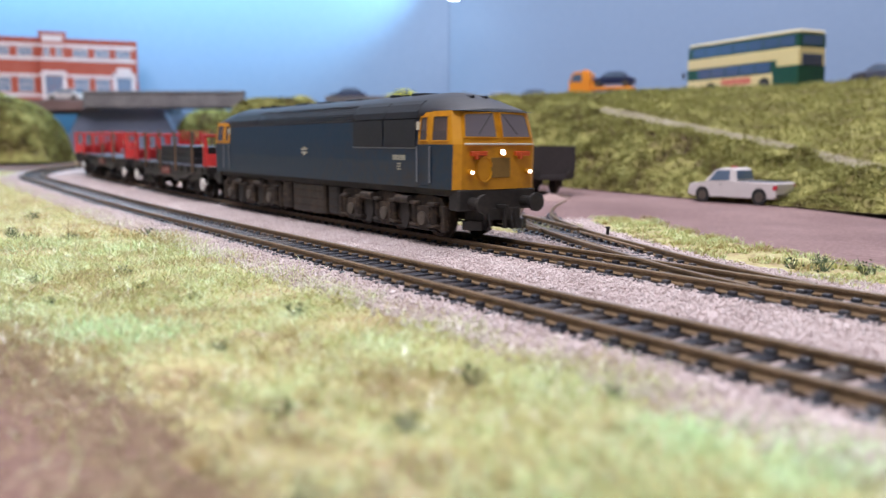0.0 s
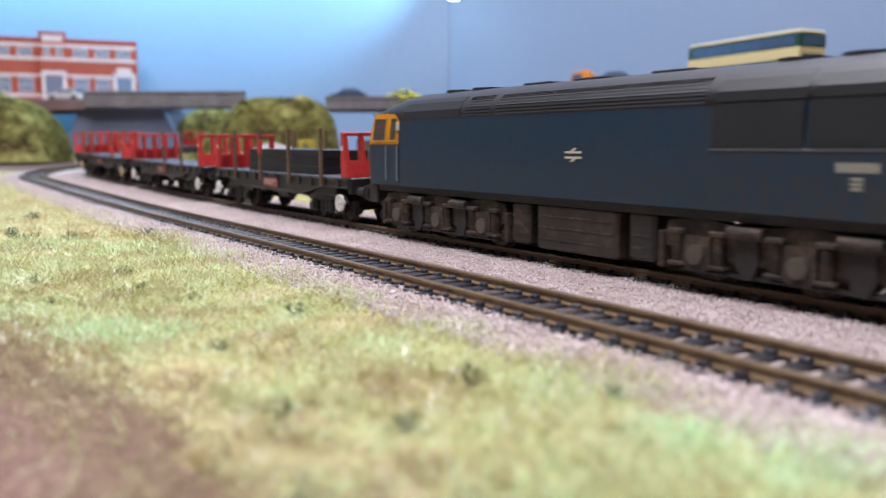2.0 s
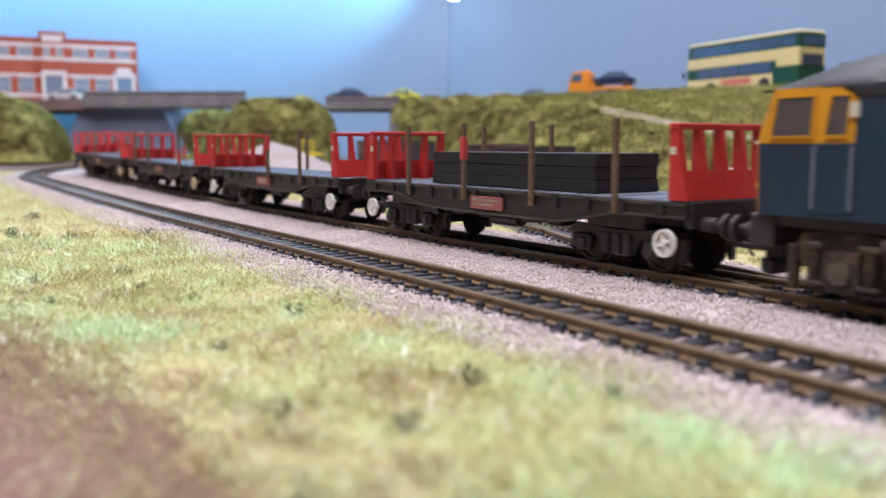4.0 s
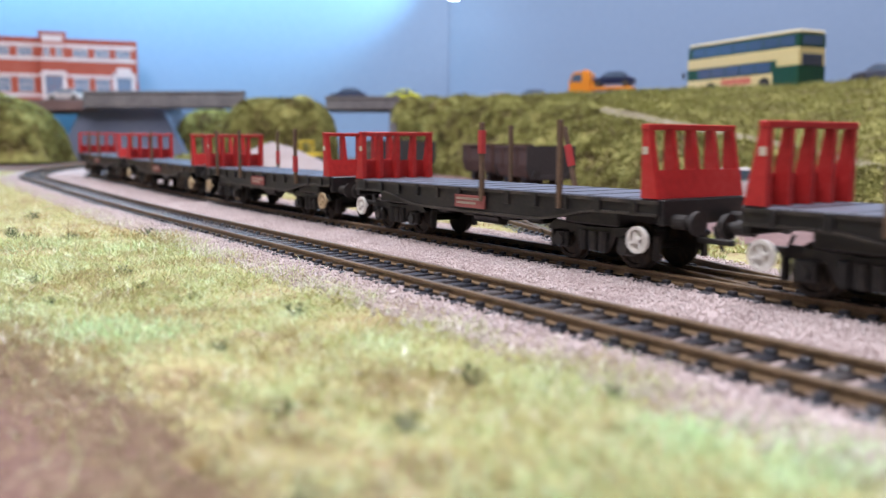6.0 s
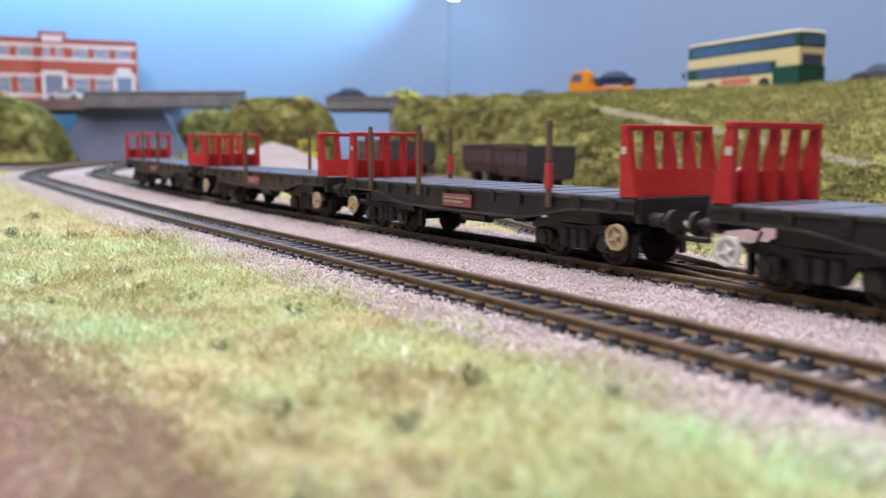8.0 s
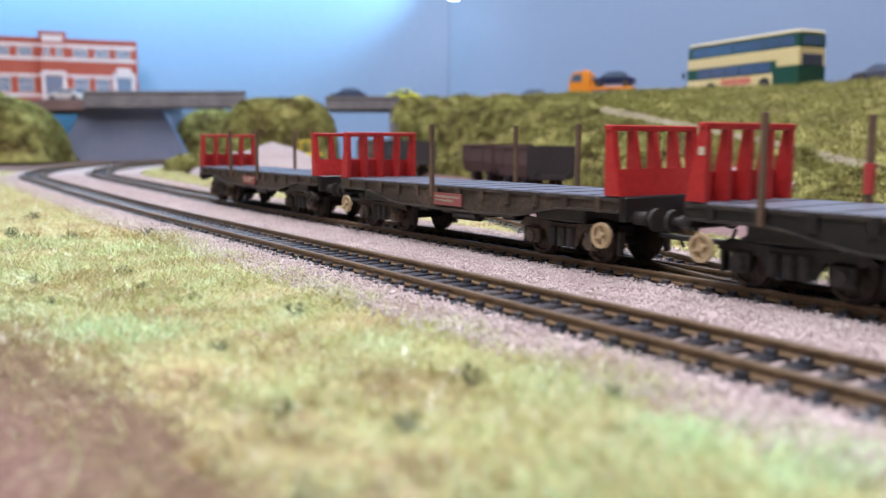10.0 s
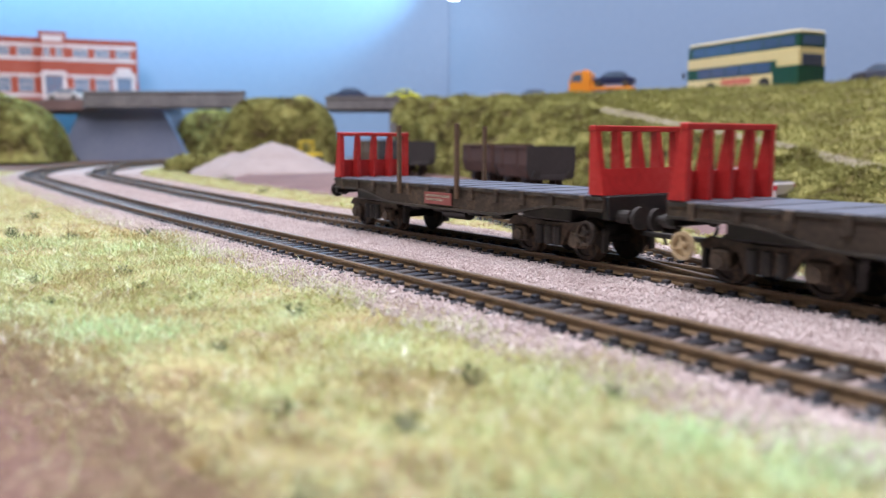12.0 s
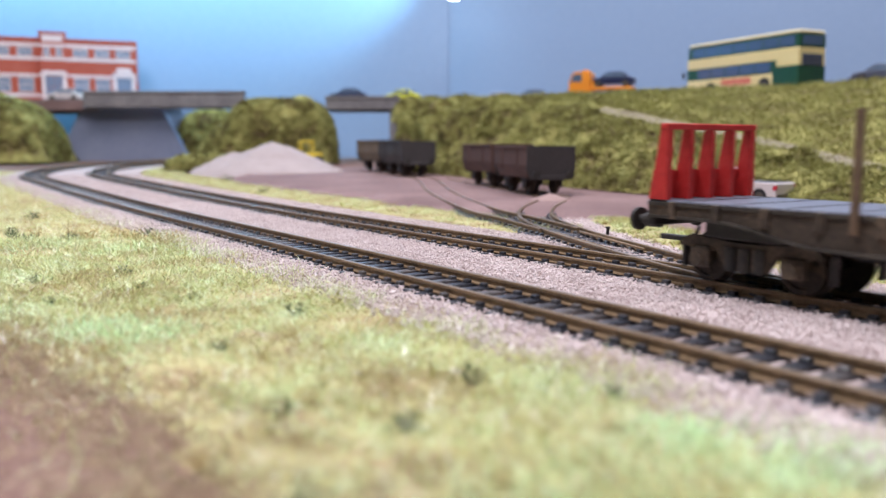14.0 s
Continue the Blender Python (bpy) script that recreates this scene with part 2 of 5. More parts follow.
def track(name, line, label, lo=None, hi=None, group="railway tracks"):
    t = thing(name, label, "railway track", group)
    for s in (-8.25, 8.25):
        rail(line, s, t)
    step = 7.1
    pts = even([Vector((x, y)) for x, y, th in line], step)
    for x, y, th in pts[:300]:
        ob = new("sleeper", SLEEPER)
        ob.parent = t
        ob.matrix_basis = P(x, y, rise(y), 0, 0, math.degrees(th) + random.uniform(-2.5, 2.5))
    return t


room()
ground_sheet()
strip("ballast", MAIN2, -40, 27, -2.95, M_BALLAST, 3, cells=56, trough=0.6)
strip("ballast", MAIN1, -35, 30, -2.95, M_BALLAST, 4, seed=5, cells=56, trough=0.6)
track("railway_track", MAIN2, "running line of brown rails on dark sleepers carrying the train")
track("railway_track", MAIN1, "empty running line of brown rails on dark sleepers in pale ballast")
strip("ballast", SIDING_B, -30, 14, -3.05, M_BALLAST, 3, seed=9, cells=20)
track("siding_track", SIDING_B, "curved siding track branching off through the points")
track("siding_track", SIDING_C, "short length of siding under two hopper wagons")
track("siding_track", SIDING_A, "siding track half sunk in red ash")

# ---- train materials ----
M_BLUE = surface("weathered_blue_paint", [(0.008, 0.023, 0.043), (0.012, 0.030, 0.053), (0.036, 0.029, 0.026)], 3, 0.42, bump=0.04, coarse=60, spread=0.22)
M_ROOF = surface("dusty_grey_roof", [(0.018, 0.018, 0.022), (0.032, 0.031, 0.036)], 4, 0.5, bump=0.05, coarse=40)
M_YELLOW = surface("warning_yellow", [(0.40, 0.155, 0.006), (0.58, 0.255, 0.008), (0.62, 0.29, 0.014)], 2.5, 0.45, bump=0.04, coarse=18)
M_BLACK = surface("sooty_black", [(0.010, 0.009, 0.009), (0.022, 0.019, 0.017), (0.045, 0.035, 0.028)], 1.5, 0.6, bump=0.15)
M_LOUVRE = surface("louvre_grey", [(0.013, 0.013, 0.015), (0.024, 0.023, 0.026)], 2.0, 0.5, bump=0.1)
M_GRILLE = surface("grille_black", [(0.010, 0.012, 0.015), (0.022, 0.024, 0.028)], 1.5, 0.5, bump=0.1)
M_RUST = surface("brake_dust", [(0.010, 0.008, 0.007), (0.032, 0.021, 0.014), (0.13, 0.082, 0.046)], 1.5, 0.7, bump=0.25, coarse=8, spread=0.2)
M_RED = surface("faded_red_paint", [(0.30, 0.012, 0.012), (0.46, 0.022, 0.02), (0.50, 0.05, 0.045)], 2, 0.5, bump=0.04, coarse=16)
M_DECK = surface("grey_blue_deck", [(0.065, 0.07, 0.095), (0.11, 0.118, 0.155), (0.155, 0.16, 0.20)], 2, 0.45, bump=0.1, coarse=20)
M_SOLE = surface("dusty_wagon_frame", [(0.006, 0.006, 0.007), (0.016, 0.0145, 0.0145), (0.05, 0.039, 0.031)], 1.2, 0.42, bump=0.12, coarse=12)
M_WHITE = surface("dirty_white", [(0.62, 0.58, 0.52), (0.78, 0.75, 0.70)], 1.0, 0.5, bump=0.05)
M_CREAM = surface("cream_marking", [(0.50, 0.46, 0.34), (0.62, 0.58, 0.46)], 1.0, 0.6, bump=0)
M_PINK = surface("red_data_panel", [(0.26, 0.065, 0.055), (0.34, 0.115, 0.10)], 1.0, 0.6, bump=0)
M_POST = surface("rusty_post", [(0.08, 0.05, 0.03), (0.18, 0.11, 0.065)], 1.5, 0.75, bump=0.2)
M_LOAD = surface("black_steel", [(0.006, 0.006, 0.007), (0.016, 0.016, 0.018)], 2.0, 0.4, bump=0.05)
M_CABGLASS = glazing("cab_glass", (0.085, 0.065, 0.062), 0.06, 0.9)
# Paler copy of the cab glass: reflections and haze put into its colour.
M_SCREEN = glazing("windscreen_reflection_glass", (0.19, 0.17, 0.19), 0.08, 0.88)
M_GRIME = surface("grimy_yellow", [(0.16, 0.09, 0.02), (0.26, 0.15, 0.03)], 2, 0.6)
M_TAPE = surface("red_stake_band", [(0.42, 0.03, 0.03), (0.52, 0.06, 0.055)], 1.0, 0.6, bump=0)
M_MARK = surface("worn_pale_marking", [(0.22, 0.21, 0.16), (0.40, 0.38, 0.30)], 0.8, 0.6, bump=0)
# Paler than M_SOLE: sheen along the flanges, put into colour; also used for deck seams.
M_FLANGE = surface("flange_sheen", [(0.014, 0.012, 0.012), (0.045, 0.038, 0.033), (0.12, 0.095, 0.075)], 1.5, 0.4, bump=0.1, coarse=14)
M_DUSTY = surface("dusty_brown_frame", [(0.020, 0.014, 0.011), (0.052, 0.036, 0.025), (0.14, 0.095, 0.06)], 1.3, 0.6, bump=0.15, coarse=11, spread=0.2)
M_TANK = surface("oily_tank", [(0.012, 0.010, 0.008), (0.032, 0.023, 0.016), (0.075, 0.052, 0.034)], 3, 0.55, bump=0.1, coarse=16)
M_RAILGREY = surface("grey_handrail", [(0.14, 0.15, 0.17), (0.22, 0.23, 0.25)], 1.0, 0.5, bump=0)
M_LAMP = glowing("headlamp_lens", (1.0, 0.98, 0.95), 7.0)
M_ORANGE = surface("red_handle", [(0.55, 0.06, 0.012), (0.65, 0.10, 0.02)], 1.0, 0.5, bump=0)
M_STEEL = surface("wheel_steel", [(0.10, 0.085, 0.07), (0.22, 0.19, 0.16)], 1.0, 0.4, 0.7, bump=0.05)
M_BRASS = surface("brassy_wheel", [(0.42, 0.30, 0.16), (0.58, 0.45, 0.28)], 1.0, 0.45, 0.1, bump=0.1)


def wheel_mesh(r, name, holes=0, material=None):
    """A flanged disc wheel with its axle along y, a raised rim and a hub."""
    bm = BM()
    prof = [(0, -1.6), (r * 0.22, -1.6), (r * 0.26, -1.0), (r * 0.74, -0.8), (r * 0.78, -1.4), (r * 0.97, -1.4), (r, 0.6), (r + 0.8, 0.8), (r + 0.8, 1.4), (0, 1.4)]
    n = 20
    rings = [[(pr * math.cos(2 * math.pi * k / n) + 1e-4, py, pr * math.sin(2 * math.pi * k / n)) for k in range(n)] for pr, py in prof[1:-1]]
    loft(bm, rings)
    for k in range(3):
        t = 2 * math.pi * k / 3
        rod(bm, (r * 0.5 * math.cos(t), -1.2, r * 0.5 * math.sin(t)), (r * 0.5 * math.cos(t), -0.7, r * 0.5 * math.sin(t)), r * 0.12, 8)
    return finish(name, bm, material or M_STEEL)


LOCO_WHEEL = wheel_mesh(7.4, "wheel", material=M_RUST)
WAGON_WHEEL = wheel_mesh(6.0, "wheel", material=M_RUST)
TURNING = []


def put_wheel(mesh, parent, x, y, r):
    ob = new("wheel", mesh)
    ob.parent = parent
    ob.matrix_basis = P(x, y, r, 0, 0, 0 if y < 0 else 180)
    TURNING.append((ob, x, y, r))
    return ob


def axle_set(parent, mesh, x, r):
    for y in (-8.6, 8.6):
        put_wheel(mesh, parent, x, y, r)
    bm = BM()
    rod(bm, (x, -8, r), (x, 8, r), 1.1, 8)
    part("axle", bm, M_BLACK, parent)


# ---- the locomotive ----
HALF = 118.9


def loco_ring(x, w=1.0, lower=18.5, top=1.0):
    side = [(18.0, lower), (18.15, 28.0), (17.9, 34.1), (17.2, 43.0)]
    return [(x, -y * w, z) for y, z in side] + [(x, y * w, z) for y, z in reversed(side)]


def window_part(parent, name, corners, out, frame_mat, wide=0.7, pane_mat=None):
    """A framed pane: corners in order round the opening, out the way it faces."""
    c = [Vector(p) for p in corners]
    o = Vector(out).normalized()
    mid = sum(c, Vector()) / len(c)
    bm = BM()
    ring = [[p + o * d for p in pts] for pts, d in ((c, -0.3), (c, 0.35), ([p + (mid - p).normalized() * wide for p in c], 0.35), ([p + (mid - p).normalized() * wide for p in c], -0.3))]
    loft(bm, ring + [ring[0]], caps=False)
    bmesh.ops.remove_doubles(bm, verts=bm.verts, dist=0.001)
    win = part(name, bm, frame_mat, parent)
    bm = BM()
    a = [bm.verts.new(p + (mid - p).normalized() * wide * 0.8 + o * 0.08) for p in c]
    b = [bm.verts.new(p + (mid - p).normalized() * wide * 0.8 - o * 0.12) for p in c]
    bm.faces.new(a)
    bm.faces.new(b[::-1])
    n = len(a)
    for i in range(n):
        bm.faces.new((a[i], b[i], b[(i + 1) % n], a[(i + 1) % n]))
    part("pane", bm, pane_mat or M_CABGLASS, win)
    return win


def locomotive():
    loco = thing("diesel_locomotive", "weathered blue and yellow diesel locomotive with lit headlamps", "locomotive")
    bm = BM()
    loft(bm, [loco_ring(x) for x in (-95, -40, 20, 95)])
    body = part("body", bm, M_BLUE, loco, "dusty dark blue body side")
    # the roof: shoulders, grilles along the slopes and a low crown, drooping over each cab
    bm = BM()
    rings = []
    for x, f, d in [(-117.6, 0.93, 0), (-116.6, 0.965, 0), (-114, 0.98, 0), (-111, 0.985, 0), (-107, 0.99, 0), (-103, 1, 0), (-99, 1, 0), (-95, 1, 0), (-45, 1, 0), (0, 1, 0), (45, 1, 0), (95, 1, 0), (99, 1, 0), (103, 1, 0), (107, 0.99, 0), (111, 0.985, 0), (114, 0.98, 0), (116.6, 0.965, 0), (117.6, 0.93, 0)]:
        end = abs(x) / 117.0
        drop = 6.6 * max(0, (end - 0.80) / 0.20) ** 1.9
        ring = []
        for y, z in ((17.25, 43.0), (16.9, 45.8), (16.1, 47.3), (14.8, 48.7), (13.2, 50.0), (11.2, 51.1), (8.6, 52.1), (5.8, 52.8), (2.9, 53.2), (0, 53.3)):
            if abs(x) > 96 and z < 45.9:
                y, z = (16.95, 45.55) if z < 44 else (16.9, 45.8)
            zz = 43 + (z - 43) * (1 - 0.0) - drop * (z - 45.0) / 8.3 if z > 45.8 else z
            ring.append((y * f, zz))
        rings.append([(x, -y, z) for y, z in ring] + [(x, y, z) for y, z in reversed(ring[:-1])] )
    loft(bm, rings)
    roof = part("roof", bm, M_ROOF, loco, "sooty grey roof with louvres", smooth=True)
    # cabs
    for e in (1, -1):
        bm = BM()
        yellow, blue, prow = [], [], []
        levels = [(18.5, 0.0), (34.1, 0.6), (36.0, 0.2), (45.8, -2.2)]
        rows = []
        for z, fwd in levels:
            w = {18.5: 18.0, 34.1: 17.9, 36.0: 17.8, 45.8: 16.9}[z]
            xf = HALF + fwd
            rows.append([bm.verts.new(p) for p in ((e * 95, -w, z), (e * (xf - 2.6), -w, z), (e * (xf - 0.6), -w + 2.4, z), (e * (xf + 0.5), 0, z), (e * (xf - 0.6), w - 2.4, z), (e * (xf - 2.6), w, z), (e * 95, w, z))])
        for i, (r, q) in enumerate(zip(rows, rows[1:])):
            for k in range(6):
                f = bm.faces.new((r[k], r[k + 1], q[k + 1], q[k]))
                f.material_index = 1 if i == 0 and k in (0, 5) else 0
        bm.faces.new(rows[0])
        bm.faces.new(rows[-1][::-1])
        bm.faces.new([r[0] for r in rows] + [r[6] for r in reversed(rows)])
        cab = part("cab", bm, [M_YELLOW, M_BLUE], loco, "yellow cab with wrap-round windows")
        # windscreens
        for s in (-1, 1):
            def fp(y, z):
                t = (z - 36.0) / 9.8
                x = HALF + 0.2 - 2.4 * t + 0.5 - 1.1 * abs(y) / 15.5
                return (e * (x + 0.25), y, z)
            pts = [fp(s * 1.0, 36.4), fp(s * 14.8, 36.4), fp(s * 14.6, 38.0), fp(s * 13.9, 44.2), fp(s * 13.0, 45.0), fp(s * 1.0, 45.3)]
            window_part(loco, "windscreen", pts, (e, 0, 0.22), M_YELLOW, wide=0.6, pane_mat=M_SCREEN)
            bm = BM()
            rod(bm, fp(s * 2.0, 45.2), fp(s * 8.5, 37.6), 0.22, 6)
            part("wiper", bm, M_BLACK, loco)
        for s in (-1, 1):
            for x0, x1 in ((96.3, 101.5), (104.0, 114.2)):
                z0, z1 = 35.2, 44.2
                def sp(x, z):
                    return (e * x, s * (17.95 - 1.0 * (z - 36) / 9.8), z)
                window_part(loco, "side_window", [sp(x0, z0), sp(x1, z0), sp(x1 - 0.8, z1), sp(x0, z1)], (0, s, 0.1), M_YELLOW, wide=0.6)
            bm = BM()
            for x in (95.0, 103.2):
                rod(bm, (e * x, s * 18.5, 20.5), (e * x, s * 18.5, 33.5), 0.32, 6)
                for z in (20.7, 33.3):
                    rod(bm, (e * x, s * 17.9, z), (e * x, s * 18.6, z), 0.25, 6)
            part("handrail", bm, M_RAILGREY, loco, "pale grey door handrail")
            bm = BM()
            box(bm, e * 99 - 4, e * 99 + 4, s * 18.12 - 0.12, s * 18.12 + 0.12, 19.6, 34.0, 0.1)
            part("door", bm, M_BLUE, loco)
            bm = BM()
            box(bm, e * 95.2 - 0.9, e * 95.2 + 0.9, s * 17.9 - 0.25, s * 17.9 + 0.3, 39.3, 42.3)
            part("data_plate", bm, M_CREAM, loco, "small pale plate beside the cab")
        # front fittings
        bm = BM()
        box(bm, e * 119.6 - 0.8, e * 119.6 + 0.8, -14.6, 14.6, 33.9, 34.6, 0.15)
        part("waist_strip", bm, M_CREAM, loco)
        bm = BM()
        box(bm, e * 119.4 - 0.5, e * 119.4 + 0.6, -3.6, 4.6, 22.6, 29.6, 0.2)
        part("nose_panel", bm, M_GRIME, loco, "grimy panel on the nose")
        bm = BM()
        n = 18
        ring = [[(e * (119.6 + dx), 8 + math.cos(2 * math.pi * k / n) * 3.4 * f - 14.5, 25.6 + math.sin(2 * math.pi * k / n) * 4.6 * f) for k in range(n)] for dx, f in ((-0.6, 1), (0.35, 1), (0.35, 0.9), (-0.2, 0.88))]
        loft(bm, ring)
        part("nose_ring", bm, M_YELLOW, loco)
        for y in (-9.0, 10.2):
            bm = BM()
            box(bm, e * 119.8 - 0.8, e * 119.8 + 0.9, y - 3.6, y + 3.0, 30.2, 31.8, 0.25)
            box(bm, e * 119.8 - 0.6, e * 119.8 + 1.2, y - 2.0, y - 0.8, 29.0, 31.2, 0.2)
            part("jumper_cable", bm, M_ORANGE, loco, "orange-red jumper cable socket")
        for y, z, r in ((0.8, 31.4, 0.95), (-12.4, 24.6, 0.6), (13.0, 24.6, 0.6)):
            bm = BM()
            rod(bm, (e * 118.6, y, z), (e * 120.6, y, z), r + 0.45, 14)
            hl = part("headlamp", bm, M_YELLOW, loco)
            bm = BM()
            rod(bm, (e * 120.2, y, z), (e * 120.75, y, z), r, 14)
            part("lens", bm, M_LAMP if e > 0 else M_GRILLE, hl, "glowing white lamp lens" if e > 0 else "unlit dark lens")
        bm = BM()
        box(bm, e * 116 - 3.2, e * 116 + 3.0, -17, 17, 11.2, 18.6, 0.5)
        box(bm, e * 117 - 3, e * 117 + 2.6, -10, 10, 7.5, 12.0, 0.4)
        beam = part("buffer_beam", bm, M_BLACK, loco, "black buffer beam hung with pipes")
        for y in (-11.4, 11.4):
            bm = BM()
            rod(bm, (e * 118.5, y, 14), (e * 123.2, y, 14), 2.0, 14)
            rod(bm, (e * 123.0, y, 14), (e * 125.6, y, 14), 1.3, 12)
            rod(bm, (e * 125.4, y, 14), (e * 126.6, y, 14), 3.3, 18)
            part("buffer", bm, M_BLACK, loco)
        bm = BM()
        for y0, y1 in ((-13, -5), (5, 13)):
            prism(bm, [(e * 117, y0), (e * 121.5, (y0 + y1) / 2), (e * 119, y1), (e * 116, y1), (e * 115.5, y0)], "z", 4.4, 7.6)
        part("snowplough", bm, M_BLACK, loco)
        bm = BM()
        box(bm, e * 121.5 - 3, e * 121.5 + 3, -0.8, 0.8, 11.8, 13.2, 0.2)
        rod(bm, (e * 123.5, 0, 12.8), (e * 122.5, 0, 5.0), 0.8, 8)
        for y in (-6.5, -4.5, 5, 7):
            rod(bm, (e * 119.5, y, 11.5), (e * 120.8, y * 1.05, 4.2), 0.5, 6)
        part("coupling", bm, M_BLACK, loco)
    # solebar and louvres, grilles
    for s in (-1, 1):
        bm = BM()
        box(bm, -113, 113, s * 15.6 - 0.5, s * 15.6 + 0.5, 16.0, 18.6, 0.2)
        part("solebar", bm, M_BLACK, loco)
    for s in (-1, 1):
        bm = BM()
        box(bm, 46.4, 94.4, s * 18.0 - 0.2, s * 18.0 + 0.3, 32.5, 33.0, 0.1)
        part("grille_sill", bm, M_RAILGREY, loco, "thin grey strip under the grilles")
        for x0, x1 in ((47.2, 70.2), (71.6, 93.6)):
            bm = BM()
            for k in range(18):
                z = 33.3 + k * 0.52
                y = 18.0 - 0.02 * (z - 33) ** 1.3
                box(bm, x0 + 0.5, x1 - 0.5, s * y - 0.35, s * y + 0.18, z, z + 0.3)
            y = 17.8
            box(bm, x0, x1, s * y - 0.5, s * y + 0.1, 33.0, 43.2)
            part("side_grille", bm, M_GRILLE, loco, "black bodyside grille")
        spans = [(-92, -56), (-53, -40), (-36.5, -12.3), (-11.7, 17.7), (18.3, 44)]
        for x0, x1 in spans + [(47.2, 70.2), (71.6, 93.6)]:
            bm = BM()
            fine = -54 < x0 < 40
            for k in range(9 if fine else 1):
                f0, f1 = ((k + 0.1) / 9, (k + 0.65) / 9) if fine else (0.03, 1.0)
                def q(f, o):
                    y, z = np.interp(f, (0, 0.3, 0.65, 1), (17.2, 16.9, 14.8, 13.2)), np.interp(f, (0, 0.3, 0.65, 1), (43.2, 45.8, 48.6, 49.9))
                    return (s * (y + 0.25 * o), z + 0.22 * o)
                if not fine:
                    fs = (0.03, 0.3, 0.65, 1.0)
                    prism(bm, [q(f, -0.4) for f in fs] + [q(f, 0.8) for f in fs[::-1]], "x", x0, x1)
                    continue
                a, b = q(f0, -0.4), q(f1, -0.4)
                a2, b2 = q(f0, 0.95), q(f1, 0.5)
                prism(bm, [a, b, b2, a2], "x", x0, x1)
            part("roof_louvre", bm, M_LOUVRE, loco)
        # plain marking shapes
        bm = BM()
        y = s * 18.22
        for dz in (-0.75, 0.75):
            box(bm, -2.7, 3.9, y - 0.06, y + 0.06, 31 + dz - 0.3, 31 + dz + 0.3)
        for sg, dz in ((1, 1.3), (-1, -1.3)):
            prism(bm, [(0.6 - 2.0 * sg, 31 + dz * 0.3), (0.6 - 0.8 * sg, 31 + dz * 0.3), (0.6 + 1.4 * sg, 31 + dz * 1.5), (0.6 + 0.2 * sg, 31 + dz * 1.5)], "y", y - 0.06, y + 0.06)
        part("emblem", bm, M_CREAM, loco, "pale emblem on the body side")
        bm = BM()
        for k in range(8):
            box(bm, 77.8 + k * 1.15, 78.7 + k * 1.15, y - 0.05, y + 0.05, 28.2, 30.2)
        for k in range(3):
            box(bm, 81.0, 83.6, y - 0.05, y + 0.05, 24.6 + k, 25.2 + k)
        part("number_bars", bm, M_MARK, loco, "pale number bars")
    # roof fittings: fans, exhaust, horns
    bm = BM()
    for x in (-78, -62, 58, 74):
        rod(bm, (x, 0, 52.6), (x, 0, 53.7), 6.2, 24)
    for x in (-32, -8, 22):
        box(bm, x - 7, x + 7, -4, 4, 52.8, 53.8, 0.3)
    part("roof_fan", bm, M_GRILLE, loco)
    for e in (1, -1):
        bm = BM()
        rod(bm, (e * 104, -3, 51.4), (e * 108, -3, 51.0), 0.4, 8, 0.7)
        rod(bm, (e * 104, 3, 51.4), (e * 108, 3, 51.0), 0.4, 8, 0.7)
        part("horn", bm, M_ROOF, loco)
    # bogies
    for e in (1, -1):
        bogie = part("bogie", BM_box(-38, 38, -6, 6, 7, 12), M_BLACK, loco, at=P(e * 70, 0, 0))
        xs = (-27, 0, 27)
        for s in (-1, 1):
            # deep cast side frame: arches over the axles, drooping ends
            bm = BM()
            top, under = [], []
            n = 48
            for i in range(n + 1):
                x = -40 + 80 * i / n
                d = min(abs(x - a) for a in xs)
                top.append((x, 15.4 - (3.2 if abs(x) > 37 else 0) + 0.5 * math.cos(x / 27 * 2 * math.pi)))
                under.append((x, 11.2 if d < 5.2 else (6.2 if abs(x) < 34 else 8.6)))
            prism(bm, top + under[::-1], "y", s * 14.6 - 0.9, s * 14.6 + 0.9)
            part("side_frame", bm, M_RUST, bogie, "brake-dust brown side frame")
            for x in xs:
                bm = BM()
                prism(bm, [(x - 3.8, 11.8), (x - 4.2, 5.0), (x - 2.6, 3.4), (x + 2.6, 3.4), (x + 4.2, 5.0), (x + 3.8, 11.8)], "y", s * 15.6 - 1.5, s * 15.6 + 1.5)
                box_part = part("axlebox", bm, M_RUST, bogie)
                bm = BM()
                rod(bm, (x, s * 16.8, 7.4), (x, s * 18.0, 7.4), 2.5, 14)
                part("cover", bm, M_STEEL, box_part, "worn round axlebox cover")
                for d in (-6.0, 6.0):
                    bm = BM()
                    rings = []
                    for k in range(17):
                        rr = 1.75 if k % 2 else 1.25
                        rings.append([(x + d + rr * math.cos(h * math.pi / 5), s * 16.2 + rr * math.sin(h * math.pi / 5), 5.2 + k * 0.42) for h in range(10)])
                    loft(bm, rings)
                    part("spring", bm, M_RUST, bogie, smooth=True)
                    bm = BM()
                    box(bm, x + d - 2.2, x + d + 2.2, s * 16.0 - 1.9, s * 16.0 + 1.9, 12.0, 13.4, 0.3)
                    part("spring_cap", bm, M_RUST, bogie)
                    bm = BM()
                    box(bm, x + d - 2.3, x + d + 2.3, s * 16.0 - 1.9, s * 16.0 + 1.9, 4.2, 5.3, 0.3)
                    part("spring_seat", bm, M_RUST, bogie)
